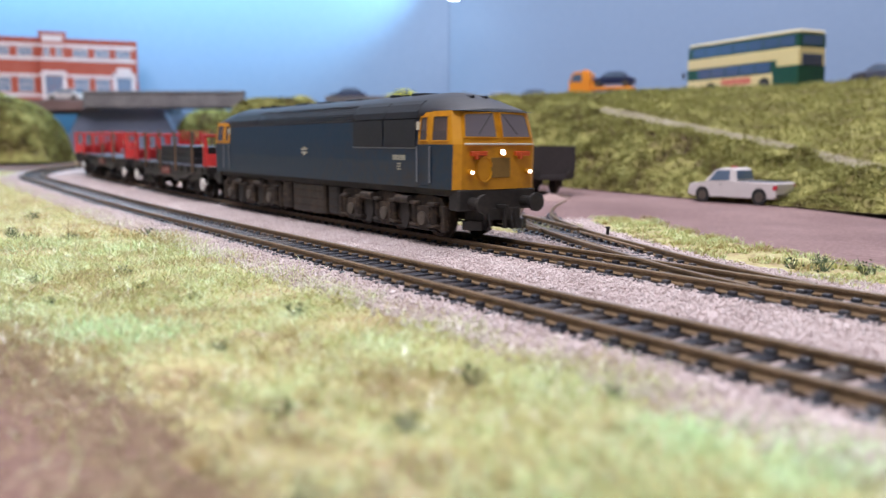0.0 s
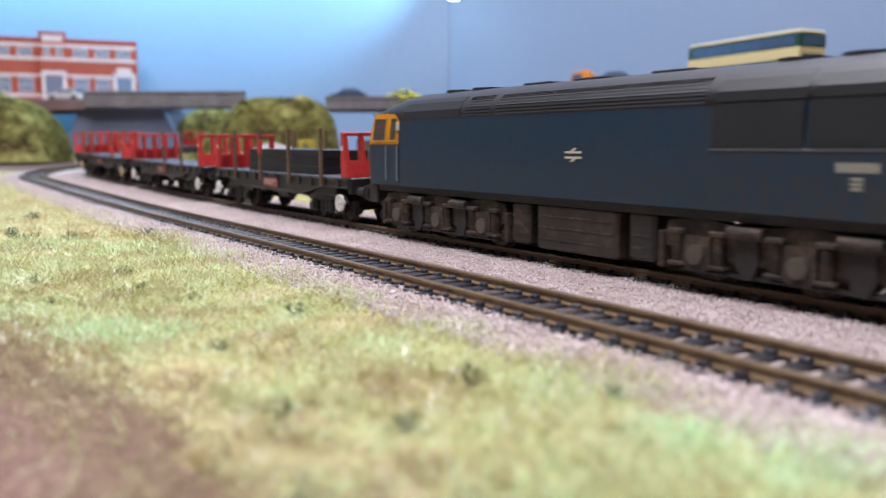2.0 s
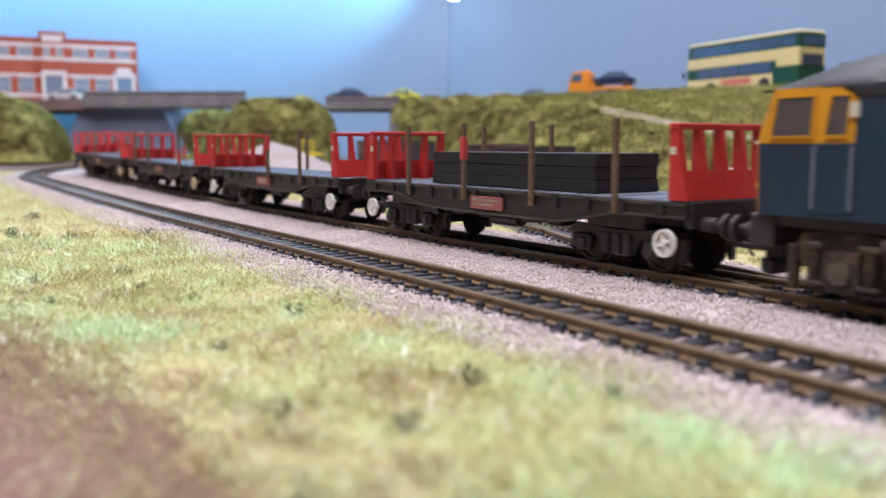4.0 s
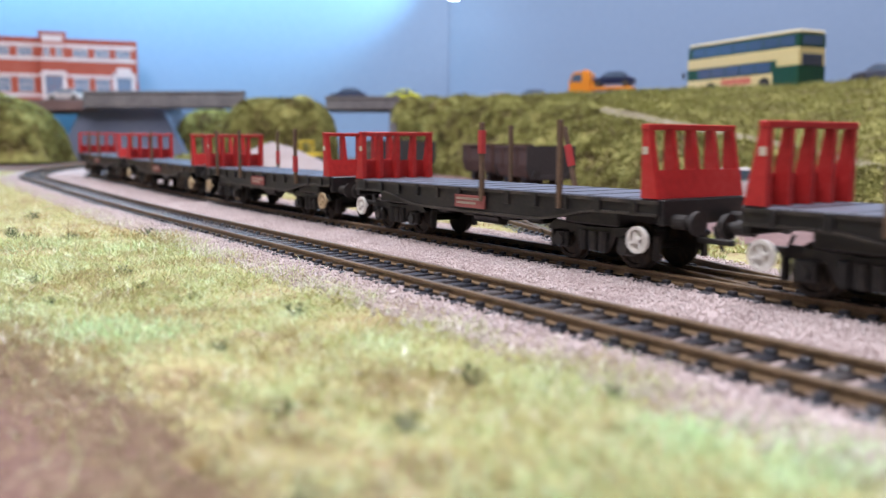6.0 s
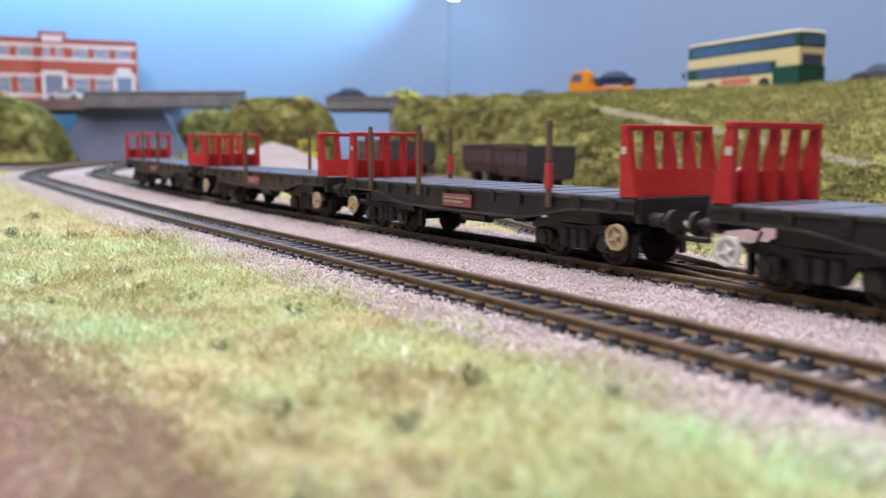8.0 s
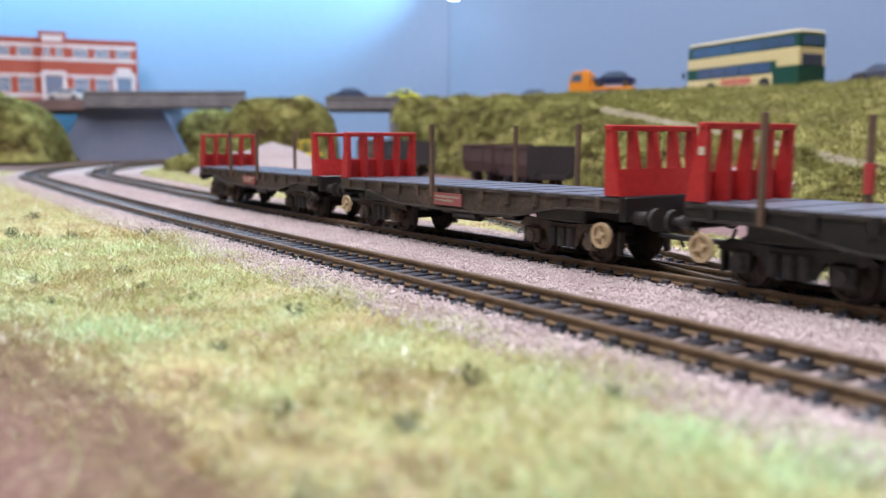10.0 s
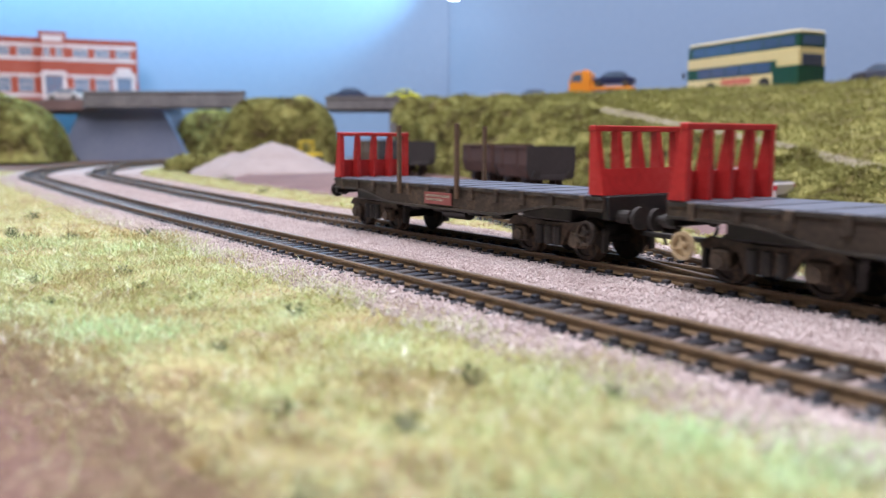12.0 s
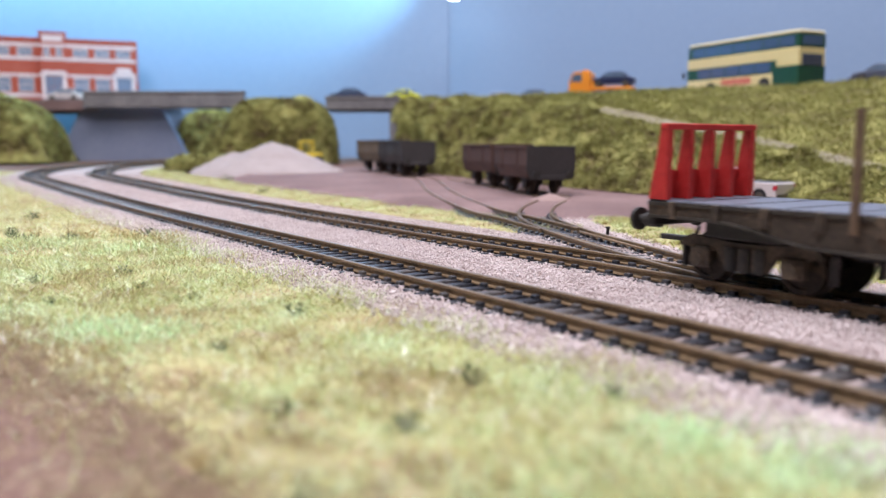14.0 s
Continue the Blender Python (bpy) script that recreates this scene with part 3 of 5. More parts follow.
            for x in (-13.5, 13.5):
                bm = BM()
                prism(bm, [(x - 2.6, 14.2), (x - 3.2, 7.0), (x - 1.4, 2.8), (x + 1.4, 2.8), (x + 3.2, 7.0), (x + 2.6, 14.2)], "y", s * 15.2 - 1.2, s * 15.2 + 1.4)
                part("brake_hanger", bm, M_BLACK, bogie)
                bm = BM()
                rod(bm, (x - 4.6, s * 17.0, 13.6), (x + 4.6, s * 17.0, 13.6), 1.5, 12)
                part("brake_cylinder", bm, M_RUST, bogie)
            bm = BM()
            rod(bm, (-33, s * 15.0, 3.2), (33, s * 15.0, 3.2), 0.5, 8)
            part("brake_rod", bm, M_BLACK, bogie)
            for x in (-38.5, 38.5):
                bm = BM()
                box(bm, x - 1.0, x + 1.0, s * 15.4 - 1.2, s * 15.4 + 1.2, 3.0, 12.4, 0.3)
                part("sand_pipe_box", bm, M_RUST, bogie)
        for x in xs:
            axle_set(bogie, LOCO_WHEEL, x, 7.4)
    # tanks and boxes between the bogies
    for s in (-1, 1):
        for x0, x1, z0, m in ((-29, -20.5, 3.4, M_RUST), (-17, 16, 2.8, M_TANK), (20, 29, 3.6, M_BLACK)):
            bm = BM()
            box(bm, x0, x1, s * 11.8 - 4.4, s * 11.8 + 4.4, z0, 16.4, 0.9)
            tank = part("underframe_box", bm, m, loco)
            for k in range(3):
                bm = BM()
                box(bm, x0 + 1, x1 - 1, s * 16.2 - 0.2, s * 16.2 + 0.45, z0 + 3.0 + k * 3.4, z0 + 3.6 + k * 3.4)
                part("rib", bm, M_RUST, tank)
    return loco


def BM_box(*a):
    bm = BM()
    box(bm, *a, 0.4)
    return bm


# ---- bogie bolster wagons ----
BOARD = 76.2
HEAD = 82.0


def headboard(parent, e, plate):
    """A red end board: solid lower plate on the outer side, tapered posts and a top rail on the inner."""
    x = e * BOARD
    bm = BM()
    prism(bm, [(x + e * 5.2, 20.1), (x + e * 5.9, 20.1), (x + e * 4.5, 27.4), (x + e * 3.8, 27.4)], "y", -16.9, 16.9)
    board = part("headboard", bm, M_RED, parent, "faded red slatted end board")
    for y in (-16.0, -8.0, 0, 8.0, 16.0):
        bm = BM()
        w = 1.0 if abs(y) > 14 else 0.85
        prism(bm, [(x, 20.1), (x + e * 5.6, 20.1), (x + e * 2.4, 37.0), (x + e * 2.2, 38.4), (x, 38.4)], "y", y - w, y + w)
        part("post", bm, M_RED, board)
    bm = BM()
    box(bm, x + e * 1.1 - 1.3, x + e * 1.1 + 1.3, -17.3, 17.3, 37.6, 39.2, 0.25)
    part("top_rail", bm, M_RED, board)
    if not plate:
        return
    bm = BM()
    box(bm, x + e * 1.2 - 0.9, x + e * 1.2 + 0.9, -17.15, -16.95, 31.4, 33.4)
    part("label_plate", bm, M_CREAM, board)


def wagon_bogie(parent, x, grime):
    bogie = part("bogie", BM_box(-12, 12, -5, 5, 6.5, 10.5), M_BLACK, parent, at=P(x, 0, 0))
    xs = (-13, 13)
    for s in (-1, 1):
        bm = BM()
        n = 14
        top, under = [], []
        for i in range(n + 1):
            u = -20 + 40 * i / n
            top.append((u, 11.2 - 0.5 * math.cos(u / 20 * math.pi) - (2.2 if abs(u) > 18 else 0)))
            d = abs(abs(u) - 13)
            under.append((u, 7.6 if d < 3 else (4.2 if abs(u) < 7 else 8.8)))
        prism(bm, top + under[::-1], "y", s * 12.0 - 0.8, s * 12.0 + 0.8)
        part("side_frame", bm, grime, bogie)
        for u in xs:
            bm = BM()
            box(bm, u - 2.8, u + 2.8, s * 12.8 - 1.3, s * 12.8 + 1.3, 3.9, 9.0, 0.6)
            rod(bm, (u, s * 13.5, 6.0), (u, s * 15.0, 6.0), 1.9, 12)
            part("axlebox", bm, grime, bogie)
        for u in (-4.0, 0, 4.0):
            bm = BM()
            rod(bm, (u, s * 12.9, 4.0), (u, s * 12.9, 9.6), 1.4, 10)
            part("spring", bm, M_SOLE, bogie)
        for u in (-20.5, 20.5):
            bm = BM()
            box(bm, u - 0.7, u + 0.7, s * 9.5 - 1.2, s * 9.5 + 1.2, 3.0, 10.0, 0.3)
            part("brake_shoe", bm, M_SOLE, bogie)
    for u in xs:
        axle_set(bogie, WAGON_WHEEL, u, 6.0)
    return bogie


def hand_wheel(parent, x, y, z, r, material):
    bm = BM()
    n = 20
    s = -1 if y < 0 else 1
    ring = [[(x + math.cos(2 * math.pi * k / n) * q, y + s * d, z + math.sin(2 * math.pi * k / n) * q) for k in range(n)] for q, d in ((r, -0.5), (r, 0.5), (r * 0.76, 0.5), (r * 0.76, -0.5))]
    loft(bm, ring + [ring[0]], caps=False)
    bmesh.ops.remove_doubles(bm, verts=bm.verts, dist=0.001)
    for k in range(4):
        t = math.pi / 2 * k + 0.4
        rod(bm, (x, y, z), (x + math.cos(t) * r * 0.85, y, z + math.sin(t) * r * 0.85), 0.42, 6)
    rod(bm, (x, y - s * 2.5, z), (x, y + s * 0.8, z), 0.9, 10)
    rod(bm, (x, y - s * 0.45, z), (x, y - s * 0.3, z), r * 0.8, 18)
    part("hand_wheel", bm, material, parent, "pale spoked brake hand wheel")


def wagon(label, stakes, wheel_mat=None, dusty=False, last=False):
    w = thing("bolster_wagon", label, "flat wagon", "wagons of the train")
    bm = BM()
    box(bm, -HEAD, HEAD, -16.6, 16.6, 18.6, 20.0, 0.2)
    deck = part("deck", bm, M_DECK, w, "grey-blue plated deck")
    for k in range(11):
        bm = BM()
        x = -70 + 14 * k
        box(bm, x - 0.22, x + 0.22, -16.3, 16.3, 19.95, 20.12)
        part("deck_seam", bm, M_FLANGE, deck)
    frame_mat = M_DUSTY if dusty else M_SOLE
    for s in (-1, 1):
        bm = BM()
        top, under = [], []
        n = 32
        for i in range(n + 1):
            x = -HEAD + 2 * HEAD * i / n
            u = abs(x)
            k = max(0, min(1, (62 - u) / 30))
            d = 3.9 + 4.1 * k * k * (3 - 2 * k)
            top.append((x, 19.4))
            under.append((x, 19.4 - d))
        prism(bm, top + under[::-1], "y", s * 16.3 - 0.5, s * 16.3 + 0.5)
        part("sole_beam", bm, frame_mat, w, "brown dusted fish-bellied side beam" if dusty else "black fish-bellied side beam")
        bm = BM()
        for i in range(n):
            a, b = under[i], under[i + 1]
            prism(bm, [a, b, (b[0], b[1] + 0.7), (a[0], a[1] + 0.7)], "y", s * 16.8 - 0.6, s * 16.8 + 0.7)
        box(bm, -HEAD, HEAD, s * 16.9 - 0.4, s * 16.9 + 0.5, 18.7, 19.6)
        part("beam_flange", bm, M_FLANGE, w)
        for k in range(12):
            x = -74 + k * 148 / 11
            bm = BM()
            box(bm, x - 1.1, x + 1.1, s * 17.1 - 0.6, s * 17.1 + 0.8, 15.4, 19.7, 0.2)
            part("stake_pocket", bm, frame_mat, w)
        bm = BM()
        box(bm, -8, 9, s * 17.55 - 0.3, s * 17.55 + 0.15, 13.0, 17.2)
        panel = part("data_panel", bm, M_PINK, w, "faded red data panel with pale lettering bars")
        bm = BM()
        for z, a, b in ((15.6, -7, 8), (14.2, -7, 4)):
            box(bm, a, b, s * 17.75 - 0.1, s * 17.75 + 0.08, z, z + 0.8)
        part("lettering_bar", bm, M_CREAM, panel)
        for x in (-76, 76):
            if x > 0 or not last:
                hand_wheel(w, x, s * 17.6, 9.2, 3.6, wheel_mat or M_WHITE)
    for e in (-1, 1):
        bm = BM()
        box(bm, e * HEAD - 1.2, e * HEAD + 1.2, -16.2, 16.2, 13.2, 20.0, 0.4)
        part("headstock", bm, M_SOLE, w)
        for y in (-11.4, 11.4):
            bm = BM()
            rod(bm, (e * (HEAD + 0.8), y, 14.2), (e * (HEAD + 5.4), y, 14.2), 1.9, 12)
            rod(bm, (e * (HEAD + 5.2), y, 14.2), (e * (HEAD + 8.0), y, 14.2), 1.2, 10)
            rod(bm, (e * (HEAD + 7.8), y, 14.2), (e * (HEAD + 8.9), y, 14.2), 3.1, 16)
            part("buffer", bm, M_BLACK, w)
        bm = BM()
        box(bm, e * (HEAD + 5) - 5.6, e * (HEAD + 5) + 5.6, -1.0, 1.0, 8.0, 9.4, 0.2)
        rod(bm, (e * (HEAD + 1), 4, 12), (e * (HEAD + 4), 4.4, 5.5), 0.5, 6)
        part("coupling", bm, M_BLACK, w)
        bm = BM()
        box(bm, e * 55 - 11, e * 55 + 11, -14.5, 14.5, 11.4, 18.7, 0.5)
        part("bolster", bm, M_SOLE, w)
        headboard(w, e, not dusty)
        wagon_bogie(w, e * 55, frame_mat)
    bm = BM()
    box(bm, -36, 36, -4, 4, 11.5, 18.6, 0.4)
    for x in (-26, -10, 12, 26):
        box(bm, x - 3.5, x + 3.5, -11, -4, 9.4, 15.5, 0.6)
    rod(bm, (-30, -13.2, 11.0), (32, -13.2, 11.0), 0.5, 8)
    rod(bm, (-6, -9, 9.8), (8, -9, 9.8), 2.4, 12)
    part("underframe", bm, M_SOLE, w)
    for x, side, lean, tape in stakes:
        bm = BM()
        y = side * 17.9
        turn = Matrix.Translation((x, y, 16)) @ Matrix.Rotation(radians(lean), 4, "Y") @ Matrix.Translation((-x, -y, -16))
        box(bm, x - 0.75, x + 0.75, y - 0.7, y + 0.7, 15.6, 41.0, 0.15, turn)
        stake = part("stake", bm, M_POST, w, "rusty upright stake")
        if tape:
            bm = BM()
            box(bm, x - 1.0, x + 1.0, y - 0.95, y + 0.95, tape, tape + 7.5, 0.1, turn)
            part("stake_band", bm, M_TAPE, stake, "red band round the stake")
    return w


TRAIN = []


def train():
    loco = locomotive()
    loco.scale = (1.025, 1.0, 1.0)
    TRAIN.append((loco, -130.0, 72.0))
    specs = [("flat wagon with red end boards carrying black steel slabs", ((-47.5, -1, 0, 0), (-12, -1, 0, 29), (23.5, -1, 0, 0), (58.5, -1, 0, 0), (-49.5, 1, 0, 0), (-9, 1, 0, 0)), M_WHITE, False),
             ("empty flat wagon with red end boards and white hand wheels", ((7.5, -1, 0, 31), (45.5, -1, 0, 0), (-23, 1, 0, 0), (14, 1, -16, 27)), M_WHITE, False),
             ("empty flat wagon with red end boards behind a loaded wagon", ((-59.5, -1, 0, 0), (-23.5, -1, 0, 0), (48.5, -1, 0, 21), (-56, 1, 0, 22)), M_BRASS, False),
             ("empty dusty flat wagon with red end boards and brassy hand wheels", ((-9, -1, 0, 0), (-6.5, 1, 0, 0), (27.5, 1, 0, 0)), M_BRASS, True),
             ("empty rust-dusted flat wagon ending the train", ((-25.5, -1, 0, 0), (12.7, -1, 0, 0), (-20, 1, 0, 0)), M_RUST, True)]
    for i, (label, stakes, wm, dusty) in enumerate(specs):
        w = wagon(label, stakes, wheel_mat=wm, dusty=dusty, last=i == 4)
        back = 94.25 + 188.5 * i - (1.6, 0.0, 0.0, 2.0, 3.5)[i]
        TRAIN.append((w, back, 55.0))
        if i == 0:
            for j in range(3):
                bm = BM()
                box(bm, -39 + 0.4 * j, 46 - 0.7 * (j % 2), -13.0 + 0.15 * (j % 2), 13.0, 20.05 + j * 3.8, 23.8 + j * 3.8, 0.18)
                TRAIN.append((solid("steel_slab", bm, M_LOAD, "black steel slab stacked on the wagon deck", "steel slab", "slabs on the wagon"), back, 55.0))


train()


def motions():
    speed = 90.4
    times = [k * 0.25 for k in range(57)]
    for ob, back, half in TRAIN:
        rows = []
        for t in times:
            c = 384.8 - speed * t + back
            x1, y1, z1, _ = on_line(c - half)
            x2, y2, z2, _ = on_line(c + half)
            heading = math.degrees(math.atan2(y1 - y2, x1 - x2))
            pitch = math.degrees(math.atan2(z2 - z1, math.hypot(x1 - x2, y1 - y2)))
            rows.append((t, P((x1 + x2) / 2, (y1 + y2) / 2, (z1 + z2) / 2, 0, pitch, heading)))
        walk(ob, rows)
    for ob, x, y, r in TURNING:
        n = int(SECONDS * speed / (r * 1.3)) + 1
        rows = []
        for k in range(n + 1):
            t = SECONDS * k / n
            turn = math.degrees(speed * t / r)
            m = P(x, y, r) @ Matrix.Rotation(radians(turn), 4, "Y") @ (pose(0, 0, 0) if y < 0 else pose(0, 0, 0, 0, 0, 180))
            rows.append((t, m))
        walk(ob, rows)

# ---- scenery ----


def scatter(name, centres, sizes, material, flakes=7, flat=0.6, seed=1, shape="tri", kind="stuff", label="", category="", spread=1.0):
    """Many small flakes round each centre, joined as one mesh of stuff."""
    rng = np.random.default_rng(seed)
    c = np.repeat(np.asarray(centres, float), flakes, axis=0)
    r = np.repeat(np.asarray(sizes, float), flakes)[:, None]
    n = len(c)
    d = rng.normal(size=(n, 3))
    d /= np.linalg.norm(d, axis=1)[:, None]
    mid = c + d * r * spread * rng.uniform(0.4, 1.0, (n, 1))
    u = rng.normal(size=(n, 3))
    u /= np.linalg.norm(u, axis=1)[:, None]
    w = np.cross(d, u)
    w /= np.linalg.norm(w, axis=1)[:, None] + 1e-9
    u = np.cross(w, d)
    s = r * flat * rng.uniform(0.5, 1.0, (n, 1))
    v = np.stack([mid + u * s, mid + w * s * 0.8, mid - u * s * 0.8 + d * s * 0.2, mid - w * s * 0.9], 1).reshape(-1, 3) * S
    me = bpy.data.meshes.new(name)
    me.from_pydata(v.tolist(), [], (np.arange(n * 4).reshape(n, 4)).tolist())
    me.materials.append(material)
    return tagged(new(name, me), label, category, "", kind)


def blades(name, feet, heights, width, material, seed=2, lean=0.5, label="", category="grass"):
    rng = np.random.default_rng(seed)
    f = np.asarray(feet, float)
    n = len(f)
    h = np.asarray(heights, float)[:, None]
    ang = rng.uniform(0, 2 * np.pi, n)
    side = np.stack([np.cos(ang), np.sin(ang), np.zeros(n)], 1) * width * rng.uniform(0.6, 1.3, (n, 1))
    l = rng.normal(size=(n, 3)) * lean
    l[:, 2] = 1.0
    l /= np.linalg.norm(l, axis=1)[:, None]
    bend = rng.normal(size=(n, 3)) * 0.25
    bend[:, 2] = -0.1
    m = f + l * h * 0.55
    t = f + l * h + bend * h
    v = np.stack([f - side, f + side, m + side * 0.7, m - side * 0.7, t], 1).reshape(-1, 3) * S
    i = np.arange(n)[:, None] * 5
    quads = (i + np.array([[0, 1, 2, 3]])).tolist()
    tris = (i + np.array([[3, 2, 4]])).tolist()
    me = bpy.data.meshes.new(name)
    me.from_pydata(v.tolist(), [], quads + tris)
    me.materials.append(material)
    return tagged(new(name, me), label, category, "", "stuff")


def stones(name, centres, sizes, material, seed=3, label=""):
    rng = np.random.default_rng(seed)
    c = np.asarray(centres, float)
    n = len(c)
    octa = np.array([[1, 0, 0], [-1, 0, 0], [0, 1, 0], [0, -1, 0], [0, 0, 1], [0, 0, -1]], float)
    faces = np.array([[0, 2, 4], [2, 1, 4], [1, 3, 4], [3, 0, 4], [2, 0, 5], [1, 2, 5], [3, 1, 5], [0, 3, 5]])
    q = np.linalg.qr(rng.normal(size=(n, 3, 3)))[0]
    k = octa[None] * rng.uniform(0.6, 1.25, (n, 6, 1)) * np.asarray(sizes, float)[:, None, None]
    v = (np.einsum("nij,nkj->nki", q, k) + c[:, None]).reshape(-1, 3) * S
    me = bpy.data.meshes.new(name)
    me.from_pydata(v.tolist(), [], (np.arange(n)[:, None, None] * 6 + faces[None]).reshape(-1, 3).tolist())
    me.materials.append(material)
    return tagged(new(name, me), label, "gravel", "", "stuff")


def beside(a, side, up=0.0):
    """A plan point a mm back along the line and side mm towards the camera from the train's line."""
    x, y, z, th = on_line(a, side)
    return (x, y, z + up)


def turf():
    line = [(x, y, th) for x, y, z, th in (on_line(a, D12) for a in range(-230, 900, 5))]
    strip("turf", line, 21, 110, -3.2, M_TURF, 12, cells=46, seed=2.0, bumpy=1.0, fade=0.75, sink=True)
    strip("turf", [(x, y, th) for x, y, z, th in (on_line(a) for a in range(170, 960, 5))], -82, -42, -2.9, M_TURF, 7, cells=16, seed=6.0, bumpy=0.8)
    strip("turf", [p for p in SIDING_B if p[1] < 430], -58, -24, -3.0, M_TURF, 6, cells=12, seed=8.0, bumpy=0.7)
    rng = random.Random(4)
    feet, hs = [], []
    while len(feet) < 125000:
        a = rng.uniform(-190, 850) if rng.random() < 0.4 else rng.uniform(-190, 260)
        side = D12 + rng.uniform(19, 122)
        x, y, z = beside(a, side)
        edge = (side - D12 - 17) / 12
        cover = 0.72 + 1.3 * hash2(x, y, 30, 7.0) + 0.7 * hash2(x, y, 9, 8.0)
        bare = bareness(x, y)
        cover = (cover + 0.35) * max(0.02, min(1.0, (2 - bare) / 16))
        if rng.random() > min(1, edge) * max(0.03, cover) or x * x + y * y < 42 ** 2:
            continue
        feet.append((x, y, z - 3.4))
        hs.append(rng.uniform(2.0, 5.6) * (1.6 if rng.random() < 0.14 else 1.0) * (0.85 + 0.7 * hash2(x, y, 30, 9.0)))
    blades("static_grass", feet, hs, 0.085, M_GRASS, 2, 1.9, label="pale yellow-green static grass beside the track")
    feet, hs = [], []
    while len(feet) < 16000:
        a = rng.uniform(-190, 500)
        side = D12 + rng.uniform(22, 135)
        x, y, z = beside(a, side)
        bare = bareness(x, y)
        if hash2(x, y, 24, 17.0) < (0.15 if bare < -10 else -0.3) or bare > 13 or x * x + y * y < 42 ** 2:
            continue
        feet.append((x, y, z - (3.6 if bare < -2 else 4.8)))
        hs.append(rng.uniform(0.8, 2.4))
    blades("dry_grass", feet, hs, 0.10, M_STRAW, 5, 1.0, label="straw-coloured dry grass fibres over bare earth")
    feet, hs = [], []
    while len(feet) < 5200:
        cx, cy, r = rng.choice(((38, 92, 12), (50, 96, 10), (30, 104, 7), (-58, 163, 10), (-70, 168, 8), (14, 84, 12), (-108, 300, 14), (-150, 300, 16)))
        x, y = cx + rng.gauss(0, r * 0.6), cy + rng.gauss(0, r * 0.6)
        s = grass_edge(x, y)
        if s > 21 and x * x + y * y > 45 ** 2:
            feet.append((x, y, rise(y) - 3.3))
            hs.append(rng.uniform(1.2, 4.2))
    blades("mint_grass", feet, hs, 0.10, M_MINT, 8, 1.2, label="patches of minty green grass fibres")
    feet, hs = [], []
    while len(feet) < 2800:
        x, y, z = beside(rng.uniform(-190, 420), D12 + rng.uniform(24, 120))
        if x * x + y * y > 48 ** 2 and bareness(x, y) < 0:
            feet.append((x, y, z - 2.4))
            hs.append(rng.uniform(2.5, 7.5))
    blades("shiny_fibres", feet, hs, 0.095, surface("shiny_fibre", [(0.70, 0.70, 0.48), (0.86, 0.86, 0.70)], 3, 0.08, bump=0, island=True, rand=0.5), 9, 1.6, label="loose shiny fibres lying over the grass")
    feet, hs = [], []
    while len(feet) < 16000:
        x, y, z = beside(rng.uniform(170, 960), rng.uniform(-84, -41))
        if hash2(x, y, 15, 3.0) > -0.25:
            feet.append((x, y, z - 3.0))
            hs.append(rng.uniform(1.0, 2.6))
    while len(feet) < 24000:
        x, y, th = rng.choice(SIDING_B)
        s = rng.uniform(-60, -24)
        if y < 430:
            px, py = x - math.sin(th) * s, y + math.cos(th) * s
            if hash2(px, py, 13, 5.0) > -0.1:
                feet.append((px, py, rise(py) - 3.1))
                hs.append(rng.uniform(1.0, 3.4))
    blades("static_grass", feet, hs, 0.14, M_GRASS, 7, 0.6, label="pale grass between the running lines and the yard")


def gravel():
    rng = random.Random(8)
    cs, ss = [], []
    while len(cs) < 95000:
        a = rng.uniform(-150, 420) if rng.random() < 0.75 else rng.uniform(300, 800)
        side = rng.uniform(-38, D12 + 36)
        d1, d2 = abs(side - D12), abs(side)
        if min(abs(d1 - 8.25), abs(d2 - 8.25)) < 1.5:
            continue
        on_sleeper = min(d1, d2) < 15.5
        x, y, z = beside(a, side)
        if on_sleeper and rng.random() < (0.8 if min(d1, d2) < 11 else 0.0):
            continue
        if side > D12 + 27 and rng.random() < (side - D12 - 27) / 9:
            continue
        heap_up = 0.35 * hash2(x, y, 7, 12.0)
        cs.append((x, y, z - (3.45 if min(d1, d2) < 10.6 else 2.65) + heap_up + rng.uniform(-0.25, 0.12)))
        ss.append(rng.uniform(0.24, 0.55) * (1.5 if rng.random() < 0.03 else 1.0))
    stones("ballast_stones", cs, ss, M_STONE, label="pinkish-beige ballast granules round the sleepers")
    cs, ss = [], []
    while len(cs) < 2600:
        x, y, th = rng.choice(SIDING_B)
        s = rng.uniform(-28, 14)
        if abs(abs(s) - 8.25) > 1.5 and y < 440:
            px, py = x - math.sin(th) * s, y + math.cos(th) * s
            cs.append((px + rng.uniform(-2, 2), py + rng.uniform(-2, 2), rise(py) - 2.9))
            ss.append(rng.uniform(0.3, 0.6))
    stones("ballast_stones", cs, ss, M_STONE, 4, label="pale ballast granules round the points")


